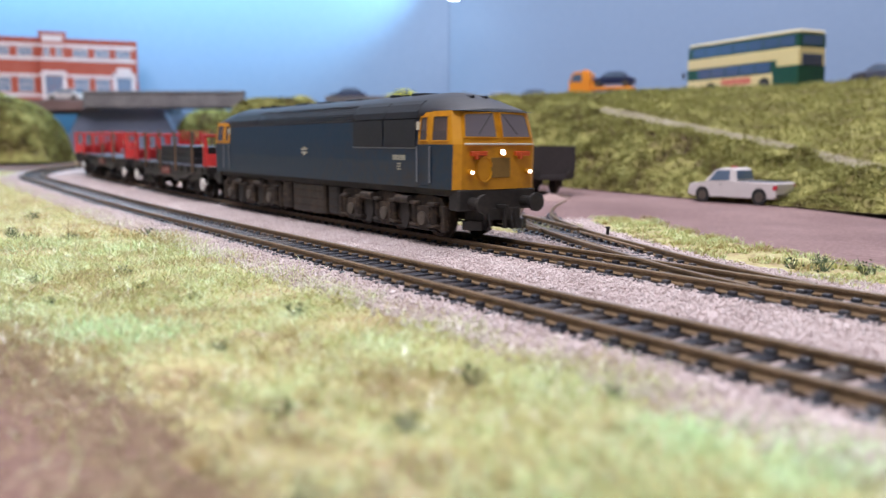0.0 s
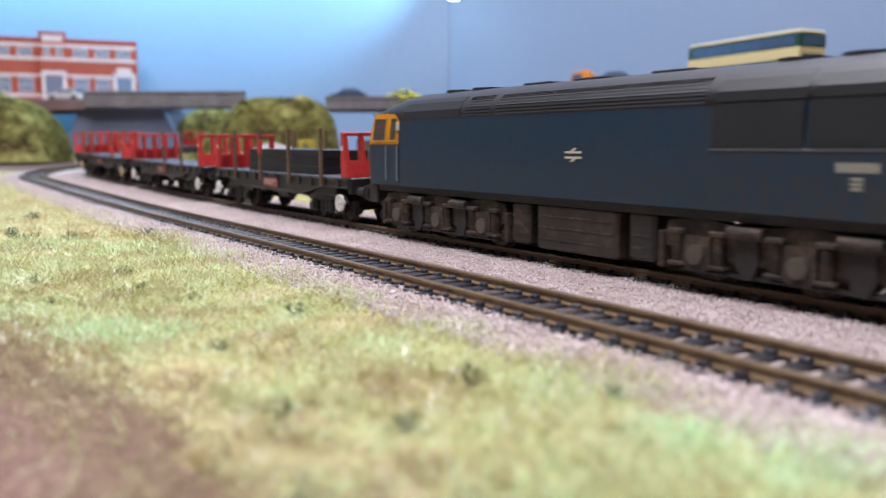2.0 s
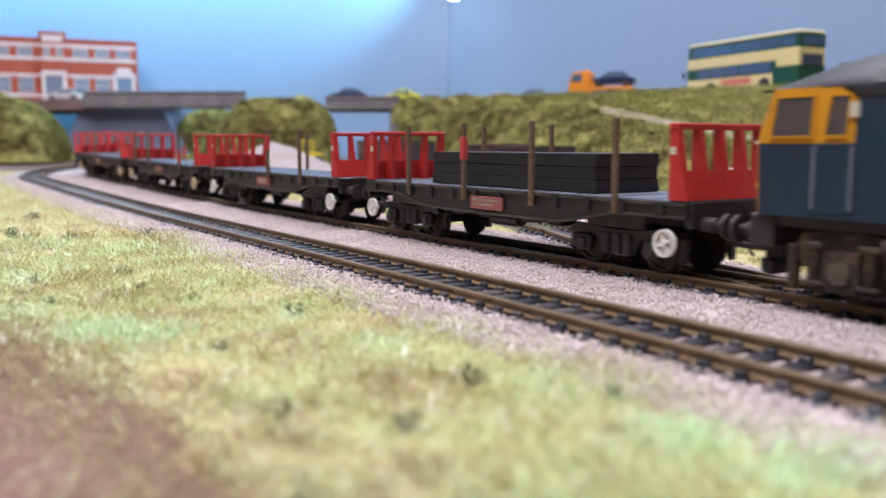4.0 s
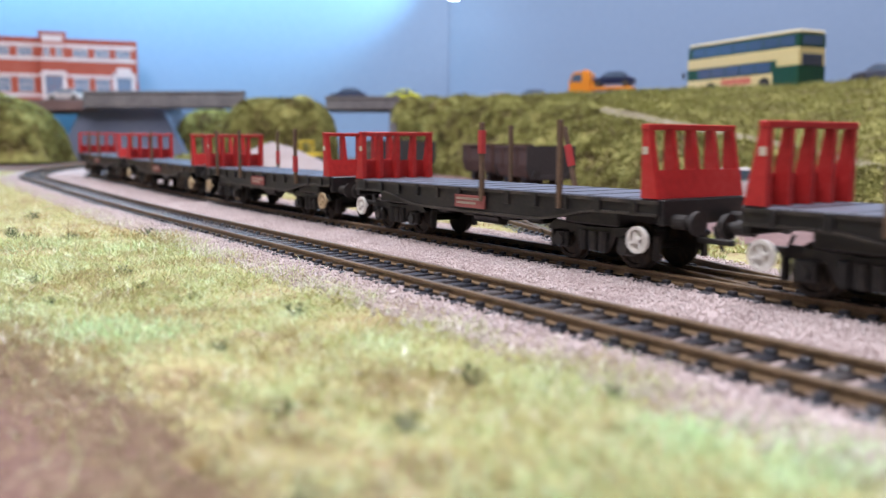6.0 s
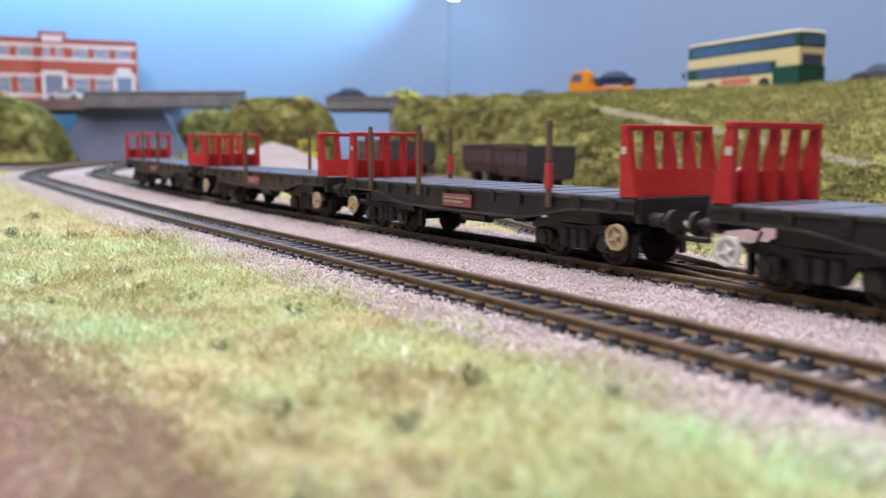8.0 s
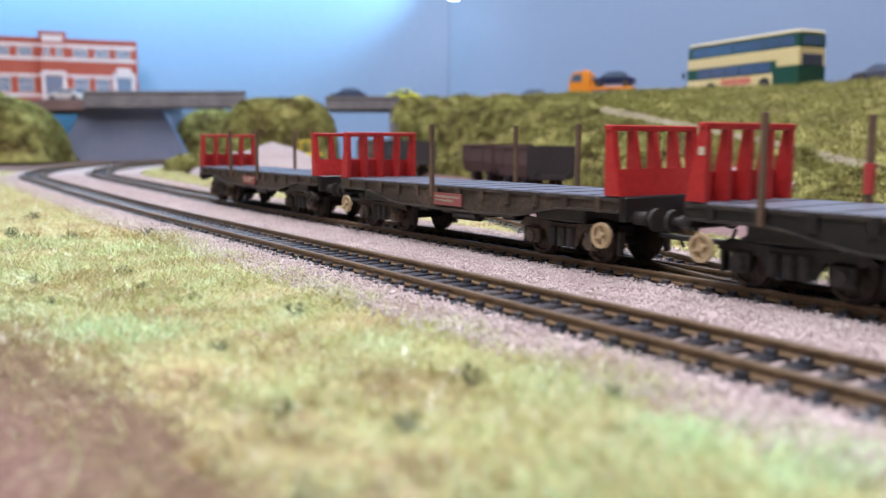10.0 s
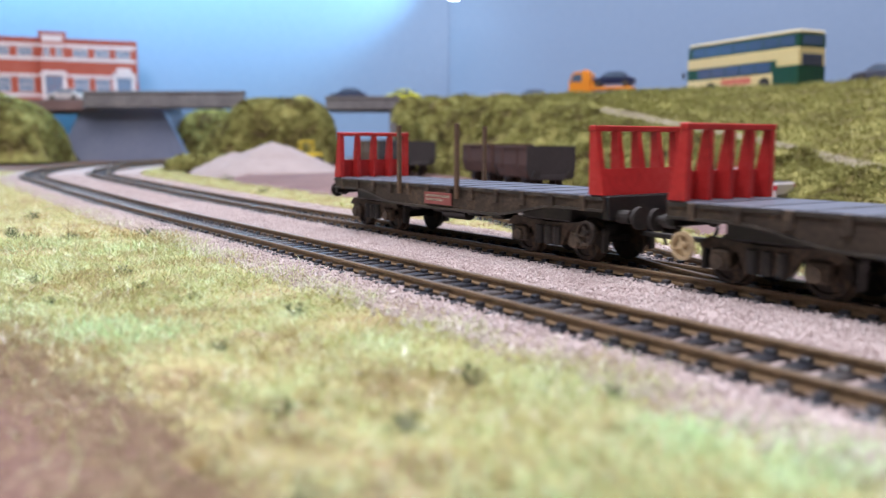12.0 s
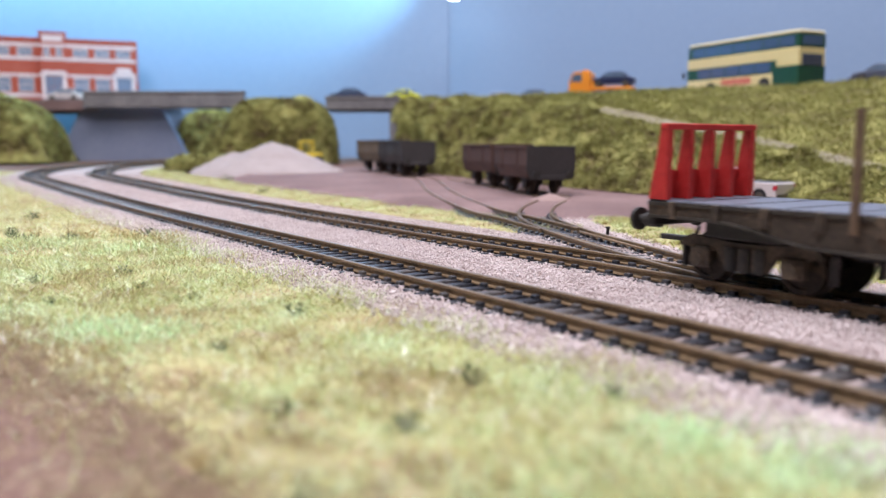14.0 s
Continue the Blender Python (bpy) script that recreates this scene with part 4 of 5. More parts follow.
def yard():
    bm = BM()
    xs = list(range(-190, 700, 15))
    ys = list(range(190, 1000, 15))
    grid = {}
    def ok(x, y):
        s = 1e9
        for p in MAIN2[::5]:
            d = (p[0] - x) ** 2 + (p[1] - y) ** 2
            if d < s:
                s, q = d, p
        return (x - q[0]) * -math.sin(q[2]) + (y - q[1]) * math.cos(q[2])
    for x in xs:
        for y in ys:
            side = ok(x, y)
            if side < -40:
                up = max(0, min(1, (y - 405) / 60)) * max(0, min(1, (-70 - side + 9 * hash2(x, y, 35, 4.0)) / 30))
                grid[x, y] = bm.verts.new((x, y, rise(y) - 3.5 + 2.9 * up * up * (3 - 2 * up) + 0.2 * hash2(x, y, 22)))
    for x in xs[:-1]:
        for y in ys[:-1]:
            k = [(x, y), (x + 15, y), (x + 15, y + 15), (x, y + 15)]
            if all(p in grid for p in k):
                bm.faces.new([grid[p] for p in k])
    solid("yard", bm, M_YARD, kind="structure", smooth=True)


# ---- the planted bank behind the yard ----
BANK = [((-46, 882, 7), (-52, 930, 66), (-50, 975, 78), (-52, 1150, 84)),
        ((30, 745, 5), (45, 850, 70), (52, 880, 78), (60, 1040, 84)),
        ((94, 626, 3), (124, 770, 63), (132, 788, 71), (160, 905, 86)),
        ((135, 553, 2), (182, 690, 47), (192, 704, 54), (245, 880, 91)),
        ((178, 480, 1), (238, 610, 30), (250, 625, 36), (350, 830, 92)),
        ((219, 418, 0), (272, 505, 15), (286, 522, 20), (440, 800, 98)),
        ((300, 300, 0), (360, 380, 6), (375, 392, 6), (640, 700, 104))]


def bank_point(t, v):
    """t runs along the bank, v from its foot (0) over the ledge path (1..2) to the road (3)."""
    f = max(0, min(len(BANK) - 1.0001, t * (len(BANK) - 1)))
    i = int(f)
    f -= i
    def lerp(k):
        p = [Vector(BANK[max(0, min(len(BANK) - 1, i + j))][k]) for j in (-1, 0, 1, 2)]
        return 0.5 * (2 * p[1] + (p[2] - p[0]) * f + (2 * p[0] - 5 * p[1] + 4 * p[2] - p[3]) * f * f + (3 * p[1] - p[0] - 3 * p[2] + p[3]) * f ** 3)
    j = min(2, int(v))
    u = v - j
    a, b = lerp(j), lerp(j + 1)
    p = a.lerp(b, u)
    if j == 0:
        p.z = a.z + (b.z - a.z) * max(0.0, math.sin(u * math.pi / 2)) ** 0.75
        p += Vector((hash2(p.x, p.z, 13, 6.0), hash2(p.y, p.z, 13, 7.0), hash2(p.x, p.y, 12, 8.0))) * 5 * max(0.0, math.sin(u * math.pi))
        p += Vector((hash2(p.x, p.z, 26, 1.0), hash2(p.y, p.z, 26, 2.0), hash2(p.x, p.y, 22, 3.0))) * 13 * max(0.0, math.sin(u * math.pi)) ** 0.5
    elif j == 2:
        p.z += 3.0 * math.sin(u * math.pi) + (9.0 * max(0, 1 - t / 0.36) * (hash2(p.x, p.y, 28, 9.0) + 0.2)) + 3.5 * hash2(p.x, p.y, 30, 5.0) * max(0.0, math.sin(u * math.pi)) ** 0.5
    return p


def bank():
    bm = BM()
    nt, nv = 110, 48
    rows = [[bm.verts.new(bank_point(i / nt, 3 * j / nv)) for j in range(nv + 1)] for i in range(nt + 1)]
    for i, (r, q) in enumerate(zip(rows, rows[1:])):
        for j in range(nv):
            f = bm.faces.new((r[j], q[j], q[j + 1], r[j + 1]))
            f.material_index = 1 if nv / 3 <= j < 2 * nv / 3 and i > 0.35 * nt else 0
    # road along the top
    edge = [r[-1] for r in rows]
    back = [bm.verts.new((v.co.x + 60, v.co.y + 130, v.co.z + 1.0)) for v in edge]
    for i in range(nt):
        bm.faces.new((edge[i], edge[i + 1], back[i + 1], back[i])).material_index = 2
    solid("bank", bm, [M_FOLDARK, surface("ledge_path", [(0.19, 0.155, 0.10), (0.29, 0.25, 0.175)], 2, 0.9, bump=0.4), M_YARD], kind="structure", smooth=True)
    rng = random.Random(11)
    cs, ss = [], []
    for _ in range(26000):
        t, v = rng.random(), rng.uniform(0.0, 1.02)
        p = bank_point(t, v)
        cs.append(tuple(p + Vector((0, -1, 0.5))))
        ss.append(rng.uniform(0.8, 2.1) * (1.15 if t < 0.45 else 0.85))
    for _ in range(9000):
        t, v = rng.random(), rng.uniform(2.0, 3.03)
        p = bank_point(t, v)
        cs.append(tuple(p))
        ss.append(rng.uniform(0.8, 2.2))
    for _ in range(3000):
        t = rng.uniform(0, 0.36)
        p = bank_point(t, rng.uniform(0.95, 2.6))
        cs.append(tuple(p + Vector((0, 0, rng.uniform(0, 7) * max(0, hash2(p.x, p.y, 18, 4.0) + 0.3)))))
        ss.append(rng.uniform(1.0, 3.0))
    for _ in range(1700):
        p = bank_point(rng.uniform(0.36, 1), rng.uniform(1.0, 2.0))
        cs.append(tuple(p))
        ss.append(rng.uniform(0.5, 1.2))
    scatter("bank_foliage", cs, ss, M_FOLIAGE, 10, 0.48, 12, label="mottled yellow-green foam foliage on the bank", category="foliage")
    feet, hs = [], []
    for _ in range(40000):
        p = bank_point(rng.random(), rng.uniform(2.0, 3.0) if rng.random() < 0.7 else rng.uniform(0.3, 1.0))
        feet.append(tuple(p))
        hs.append(rng.uniform(2.0, 7.0))
    blades("bank_grass", feet, hs, 0.4, surface("bank_grass_blade", [(0.14, 0.12, 0.03), (0.24, 0.23, 0.055), (0.35, 0.34, 0.10)], 9, 0.7, bump=0, island=True, rand=0.2, coarse=40), 13, 0.5, label="short olive grass fibres on the bank")


def mound(name, label, centre, radii, height, base, n=2600, size=(1.5, 3.5), seed=1, power=2.6):
    """A planted hump: a rounded core and a coat of flakes."""
    rng = random.Random(seed)
    def top(u, v, k=1.0):
        r = (abs(u) ** power + abs(v) ** power)
        return max(0.0, 1 - r) ** 0.42 * height * k
    bm = BM()
    m = 26
    rows = []
    for i in range(m + 1):
        row = []
        for j in range(m + 1):
            u, v = 2 * i / m - 1, 2 * j / m - 1
            x, y = centre[0] + u * radii[0], centre[1] + v * radii[1]
            row.append(bm.verts.new((x + 4 * hash2(x, y, 20, seed), y, base + top(u, v) * (1 + 0.12 * hash2(x, y, 24, seed + 2.0)))))
        rows.append(row)
    for r, q in zip(rows, rows[1:]):
        for j in range(m):
            bm.faces.new((r[j], q[j], q[j + 1], r[j + 1]))
    t = thing(name, label, "bush", "bushes")
    part("core", bm, M_FOLDARK, t, smooth=True)
    cs, ss = [], []
    while len(cs) < n:
        u, v = rng.uniform(-1, 1), rng.uniform(-1, 1)
        h = top(u, v)
        if h <= 0:
            continue
        if rng.random() < 0.5:
            f = rng.random()
            k = ((1 - f ** 2.4) / max(1e-6, abs(u) ** power + abs(v) ** power)) ** (1 / power)
            u, v, h = u * k, v * k, f * height
        cs.append((centre[0] + u * radii[0], centre[1] + v * radii[1], base + h))
        ss.append(rng.uniform(*size))
    leaf = scatter("foliage", cs, ss, M_FOLIAGE, 9, 0.6, seed)
    leaf.parent = t
    return t


def weed(x, y, z, size, seed, material, label):
    rng = random.Random(seed)
    t = thing("weed_tuft", label, "weed", "weeds in the grass", at=P(x, y, z))
    bm = BM()
    for k in range(14):
        an = rng.uniform(0, 6.28)
        tip = Vector((math.cos(an) * rng.uniform(0.3, 1.0), math.sin(an) * rng.uniform(0.3, 1.0), rng.uniform(0.35, 1.0))) * size
        rod(bm, (0, 0, -0.5), tip, 0.10 * size / 4 + 0.05, 5, 0.04)
    part("stem", bm, material, t)
    cs, ss = [], []
    for k in range(26):
        an = rng.uniform(0, 6.28)
        rr = rng.uniform(0.1, 1.0)
        cs.append((math.cos(an) * rr * size, math.sin(an) * rr * size, rng.uniform(0.05, 1.0) * size * (1.15 - 0.6 * rr)))
        ss.append(rng.uniform(0.10, 0.2) * size)
    leaf = scatter("leaves", cs, ss, material, 3, 0.75, seed)
    leaf.parent = t


def weeds():
    dark, straw = "dark grey-green foam weed in pale static grass", "brown dried weed at the edge of the ballast"
    spots = [(4.5, 127, 3.6, 1), (-32, 181, 3.2, 1), (25, 121, 2.2, 1), (-14, 83, 3.4, 1), (-117, 338, 4.5, 1), (-133, 342, 4.2, 0), (-112, 327, 4.0, 0), (-126, 335, 4.0, 0), (-170, 333, 4.2, 1), (-160, 325, 3.8, 1), (-4.5, 106, 3.0, 1), (-22, 112, 3.0, 1), (-40, 150, 2.2, 1),
             (-92, 242, 2.6, 1), (-110, 225, 2.4, 1), (-92, 195, 2.2, 1), (-66, 260, 2.2, 0), (6, 88, 2.4, 0), (-28, 94, 2.4, 0), (-180, 350, 3.5, 1), (-20, 118, 2.6, 0), (-152, 345, 3.5, 0), (-120, 330, 4.2, 0), (-140, 334, 4.6, 0), (-146, 328, 4.0, 1), (-106, 332, 4.0, 0), (-190, 340, 4.0, 1), (-165, 342, 4.2, 0), (-205, 420, 5, 1), (-60, 200, 2.0, 1), (-78, 215, 2.2, 1)]
    for i, (x, y, s, d) in enumerate(spots):
        weed(x, y, rise(y) - 3.2, s, 20 + i, M_WEED if d else M_STRAW, dark if d else straw)
    for i, (x, y, s) in enumerate(((112, 246, 4.5), (121, 240, 5.0), (104, 250, 3.6), (116, 258, 3.6), (-192, 752, 7), (-130, 610, 4))):
        weed(x, y, rise(y) - 3.0, s, 60 + i, M_WEED, "grey-green foam weed on the verge of the yard")


def crumbs():
    rng = random.Random(15)
    for name, mat, label, n, lo, hi in (("soil_crumbs", M_DIRT, "reddish-brown soil crumbs on bare earth", 7000, 14, 60), ("turf_crumbs", M_TAN, "tan turf crumbs strewn where the grass thins out", 20000, -14, 22)):
        cs, ss = [], []
        while len(cs) < n:
            x, y = rng.uniform(-140, 30), rng.uniform(40, 230)
            bare = bareness(x, y)
            if x * x + y * y < 40 ** 2 or not lo < bare < hi:
                continue
            b = max(0.0, min(1.0, (bare + 10) / 26))
            cs.append((x, y, rise(y) - 3.3 - 1.3 * b + rng.uniform(-0.4, 0.3)))
            ss.append(rng.uniform(0.15, 0.42))
        stones(name, cs, ss, mat, 6, label)


turf()
crumbs()
gravel()
yard()
bank()
mound("bush", "dense olive-green bush hump between the two road bridges", (-214, 1130), (72, 55), 82, 12, 6500, (1.5, 3.4), 31, 4.5)
mound("bush", "olive bush bank beside the bridge abutment", (-716, 1180), (188, 75), 95, 12, 11000, (1.5, 3.4), 32, 3.6)
mound("bush", "tall bush slope behind the bridge", (-358, 1325), (58, 34), 74, 14, 4000, (1.5, 3.6), 33)
mound("bush", "sloping brown-green shoulder of a bush beside the bridge", (-262, 1120), (58, 48), 56, 10, 3200, (1.5, 3.2), 35, 1.8)
mound("bush", "low scrub at the foot of the gravel heap", (-268, 960), (42, 40), 15, 8, 900, (1.5, 4), 34)
for i, (x, y, z, r, h) in enumerate(((-36, 952, 60, 20, 26), (2, 900, 58, 17, 24), (34, 872, 58, 16, 22), (74, 838, 56, 18, 22), (104, 812, 54, 14, 20))):
    mound("bush", "rounded brownish-green bush on the crest of the bank", (x, y), (r, r * 0.9), h, z, 1100, (1.0, 2.4), 40 + i, 2.4)
weeds()

# ---- structures and vehicles of the scene ----
M_CONC = surface("blue_grey_concrete", [(0.11, 0.13, 0.19), (0.17, 0.19, 0.27), (0.22, 0.24, 0.31)], 4, 0.8, bump=0.15, coarse=60)
M_GIRDER = surface("weathered_parapet", [(0.09, 0.08, 0.085), (0.17, 0.155, 0.155), (0.24, 0.22, 0.21)], 3, 0.85, bump=0.3, coarse=25)
M_BRICK = surface("red_brick_paper", [(0.30, 0.05, 0.03), (0.37, 0.075, 0.045), (0.42, 0.11, 0.075)], 1.5, 0.8, bump=0.1, coarse=30)
M_BAND = surface("pale_stone_band", [(0.58, 0.47, 0.47), (0.70, 0.60, 0.60)], 2, 0.8, bump=0.05)
M_WINDOW = surface("factory_window", [(0.13, 0.17, 0.25), (0.22, 0.27, 0.36)], 3, 0.25, bump=0)
M_HEAP = surface("grey_sand_heap", [(0.25, 0.195, 0.19), (0.34, 0.28, 0.27), (0.42, 0.35, 0.34)], 1.0, 0.95, bump=0.5, coarse=25)
M_SPILL = surface("spilt_stone", [(0.24, 0.15, 0.135), (0.33, 0.23, 0.21)], 1.5, 0.95, bump=0.5)
M_WOODEN = surface("rusty_brown_wagon", [(0.045, 0.024, 0.02), (0.085, 0.042, 0.034), (0.13, 0.06, 0.045)], 2, 0.75, bump=0.15, coarse=20)
M_GREYWAG = surface("dark_grey_wagon", [(0.025, 0.021, 0.022), (0.05, 0.042, 0.042)], 2, 0.7, bump=0.15, coarse=20)
M_PLANKY = surface("brown_plank_wagon", [(0.10, 0.07, 0.045), (0.17, 0.12, 0.08)], 2, 0.8, bump=0.2)
M_VANWHITE = surface("white_car_paint", [(0.55, 0.49, 0.475), (0.63, 0.58, 0.565)], 5, 0.35, bump=0)
M_TYRE = surface("tyre_rubber", [(0.012, 0.012, 0.012), (0.03, 0.03, 0.03)], 1, 0.8, bump=0.1)
M_AUTOGLASS = glazing("vehicle_glass", (0.10, 0.14, 0.20), 0.06, 0.9)
M_BUSGLASS = glazing("bus_glass", (0.07, 0.12, 0.22), 0.04, 0.88)
M_BUSCREAM = surface("cream_bus_paint", [(0.66, 0.53, 0.24), (0.72, 0.60, 0.30)], 5, 0.4, bump=0)
M_BUSROOF = surface("pale_bus_roof", [(0.55, 0.48, 0.30), (0.62, 0.55, 0.36)], 5, 0.45, bump=0)
M_BUSGREEN = surface("dark_green_bus_paint", [(0.007, 0.05, 0.027), (0.012, 0.072, 0.038)], 5, 0.4, bump=0)
M_ADVERT = surface("red_advert_panel", [(0.55, 0.14, 0.09), (0.62, 0.22, 0.14)], 4, 0.5, bump=0)
M_SALOON = surface("blue_car_paint", [(0.012, 0.016, 0.05), (0.02, 0.028, 0.085)], 4, 0.3, bump=0)
M_GREYCAR = surface("grey_car_paint", [(0.05, 0.06, 0.09), (0.09, 0.10, 0.14)], 4, 0.3, bump=0)
M_TRUCK = surface("orange_lorry_paint", [(0.70, 0.22, 0.012), (0.78, 0.28, 0.02)], 4, 0.45, bump=0)
M_DIGGER = surface("yellow_digger_paint", [(0.55, 0.38, 0.015), (0.66, 0.48, 0.03)], 3, 0.5, bump=0)
M_LIME = surface("lime_yellow_paint", [(0.62, 0.62, 0.03), (0.72, 0.70, 0.05)], 3, 0.45, bump=0)
M_TAIL = surface("tail_lamp_red", [(0.45, 0.02, 0.04), (0.5, 0.04, 0.05)], 1, 0.3, bump=0)


def bridges():
    # abutment: a battered wall with splayed wings
    t = thing("bridge_abutment", "blue-grey concrete abutment with splayed wing walls", "abutment", kind="structure")
    bm = BM()
    y = 1252
    prism(bm, [(-570, 10), (-372, 10), (-411, 88), (-529, 88)], "y", y, y + 14)
    part("face", bm, M_CONC, t)
    bm = BM()
    prism(bm, [(-529, y + 2), (-411, y + 2), (-405, y + 120), (-535, y + 120)], "z", 10, 88)
    part("core", bm, M_CONC, t)
    road = thing("road_bridge", "weathered concrete road bridge over the running lines", "bridge", kind="structure")
    bm = BM()
    box(bm, -520, -404, 1236, 1330, 86, 91, 0.6)
    box(bm, -406, -286, 1236, 1246, 86, 91, 0.6)
    part("deck", bm, M_CONC, road, "shadowed bridge deck")
    bm = BM()
    box(bm, -515, -284, 1226, 1234, 88, 110, 0.8)
    box(bm, -516, -283, 1224.5, 1235.5, 108, 111.5, 0.5)
    for k in range(9):
        x = -510 + k * 27.5
        box(bm, x - 0.5, x + 0.5, 1225.2, 1227, 89, 108)
    part("parapet", bm, M_GIRDER, road, "streaked grey parapet beam")
    span = thing("road_bridge", "short grey road bridge on a dark post over the siding", "bridge", kind="structure")
    bm = BM()
    box(bm, -164, -62, 1196, 1204, 84, 100, 0.6)
    box(bm, -165, -61, 1194.5, 1205.5, 99, 102.5, 0.4)
    part("parapet", bm, M_GIRDER, span)
    bm = BM()
    box(bm, -164, -16, 1205.6, 1290, 83, 97, 0.4)
    part("deck", bm, M_GIRDER, span)
    bm = BM()
    box(bm, -75, -63, 1198, 1210, 8, 84, 0.6)
    part("post", bm, M_GIRDER, span, "dark bridge post")
    # the road level behind, left and middle
    bm = BM()
    box(bm, -1200, -500, 1240, 1400, 84, 100, 1.0)
    solid("road", bm, M_YARD, kind="structure")
    bm = BM()
    box(bm, -60, 420, 1160, 1405, 30, 84, 1.0)
    solid("road", bm, M_YARD, kind="structure")


def factory():
    f = thing("factory_building", "red-brick factory with pale stone bands and metal windows", "building", at=P(-474, 1335, 100, 0, 0, 22))
    # its front runs along local x from 0 (near the bridge) to the west
    W, Hh = 330, 93
    bm = BM()
    box(bm, -W, 0, 0, 46, 0, Hh - 4)
    part("wall", bm, M_BRICK, f, "red brick wall")
    bm = BM()
    box(bm, -W, 1.0, -1.2, 47, Hh - 4, Hh, 0.4)
    part("cornice", bm, M_BRICK, f)
    for z0, z1 in ((Hh - 13, Hh - 8), (Hh - 33, Hh - 28), (36, 40), (6, 11)):
        bm = BM()
        box(bm, -W, 0.4, -0.7, 0.5, z0, z1)
        part("stone_band", bm, M_BAND, f, "pale stone band")
    bm = BM()
    box(bm, -1.6, 0.6, -0.9, 0.3, 0, Hh - 6)
    part("quoin", bm, M_BRICK, f)
    # the tower bay over the entrance
    c = -118
    bm = BM()
    box(bm, c - 18, c + 18, -5, 10, 0, Hh + 6)
    box(bm, c - 19, c + 19, -6, 11, Hh + 5, Hh + 9, 0.4)
    tower = part("tower_bay", bm, M_BRICK, f, "projecting brick entrance bay")
    bm = BM()
    box(bm, c - 14, c + 14, -5.6, -4.8, Hh - 5, Hh + 4)
    part("name_panel", bm, M_BAND, tower)
    for z0, z1 in ((Hh - 13, Hh - 9), (Hh - 33, Hh - 28)):
        bm = BM()
        box(bm, c - 17.5, c + 17.5, -5.5, -4.8, z0, z1)
        part("stone_band", bm, M_BAND, tower)
    bm = BM()
    for a, b in ((c - 17, c - 12), (c + 12, c + 17)):
        box(bm, a, b, -6, -4.5, 0, 40)
    box(bm, c - 17, c + 17, -6, -4.5, 38, 45, 0.3)
    part("door_surround", bm, M_BAND, tower, "pale entrance surround")
    bm = BM()
    for k in range(4):
        box(bm, c - 11.6 + k * 5.9, c - 6.4 + k * 5.9, -5.6, -4.6, 0, 37)
    part("entrance_door", bm, M_WINDOW, tower)
    for x in (c - 8.5, c + 8.5):
        win(tower, x, 9, Hh - 27, Hh - 14, -5.2)
    for x in (-20, -50, -80, -156, -187, -218, -249):
        win(f, x, 21, Hh - 27, Hh - 14, -0.2)
        if x != -20:
            win(f, x, 21, 13, 35, -0.2)
    bm = BM()
    for a, b in ((-36, -30), (-9, -3)):
        box(bm, a, b, -1.6, 0.2, 0, 44)
    box(bm, -36, -3, -1.6, 0.2, 37, 45, 0.3)
    box(bm, -30, -9, -1.6, 0.2, 45, 52, 0.3)
    part("door_surround", bm, M_BAND, f)
    bm = BM()
    box(bm, -30, -9, -0.8, 0.2, 0, 37)
    part("loading_door", bm, M_WINDOW, f)


def win(parent, x, w, z0, z1, y):
    bm = BM()
    a, b, c, d = x - w / 2, x + w / 2, z0, z1
    ring = [[(a + i, yy, c + i), (b - i, yy, c + i), (b - i, yy, d - i), (a + i, yy, d - i)] for i, yy in ((0, y + 0.3), (0, y - 0.9), (1.1, y - 0.9), (1.1, y + 0.3))]
    loft(bm, ring + [ring[0]], caps=False)
    bmesh.ops.remove_doubles(bm, verts=bm.verts, dist=0.001)
    wn = part("window", bm, M_BAND, parent)
    n = 4 if w > 20 else 2
    for k in range(1, n):
        bm = BM()
        box(bm, a + k * w / n - 0.3, a + k * w / n + 0.3, y - 0.7, y + 0.2, z0 + 1, z1 - 1)
        part("glazing_bar", bm, M_BAND, wn)
    bm = BM()
    box(bm, a + 1, b - 1, y - 0.65, y + 0.2, (z0 + z1) / 2 - 0.3, (z0 + z1) / 2 + 0.3)
    part("glazing_bar", bm, M_BAND, wn)
    bm = BM()
    box(bm, x - w / 2 + 0.8, x + w / 2 - 0.8, y - 0.3, y + 0.25, z0 + 1, z1 - 1)
    part("pane", bm, M_WINDOW, wn)


def heap(name, label, cx, cy, rx, ry, h, second=None, seed=1, material=None):
    bm = BM()
    n = 34
    rows = []
    for i in range(n + 1):
        row = []
        for j in range(n + 1):
            u, v = 2.2 * (i / n - 0.5), 2.2 * (j / n - 0.5)
            d = math.hypot(u, v)
            z = h * max(0, 1 - d) * (1 - 0.25 * max(0, 0.35 - d))
            if second:
                d2 = math.hypot(u - second[0], v - second[1])
                z = max(z, h * second[2] * max(0, 1 - d2 / second[3]))
            x, y = cx + u * rx, cy + v * ry
            z += (0.05 * h * hash2(x, y, 9, seed) if z > 0 else -4)
            row.append(bm.verts.new((x, y, rise(y) - 1.2 + z)))
        rows.append(row)
    for r, q in zip(rows, rows[1:]):
        for j in range(n):
            bm.faces.new((r[j], q[j], q[j + 1], r[j + 1]))
    solid(name, bm, material or M_HEAP, label, "heap", smooth=True)


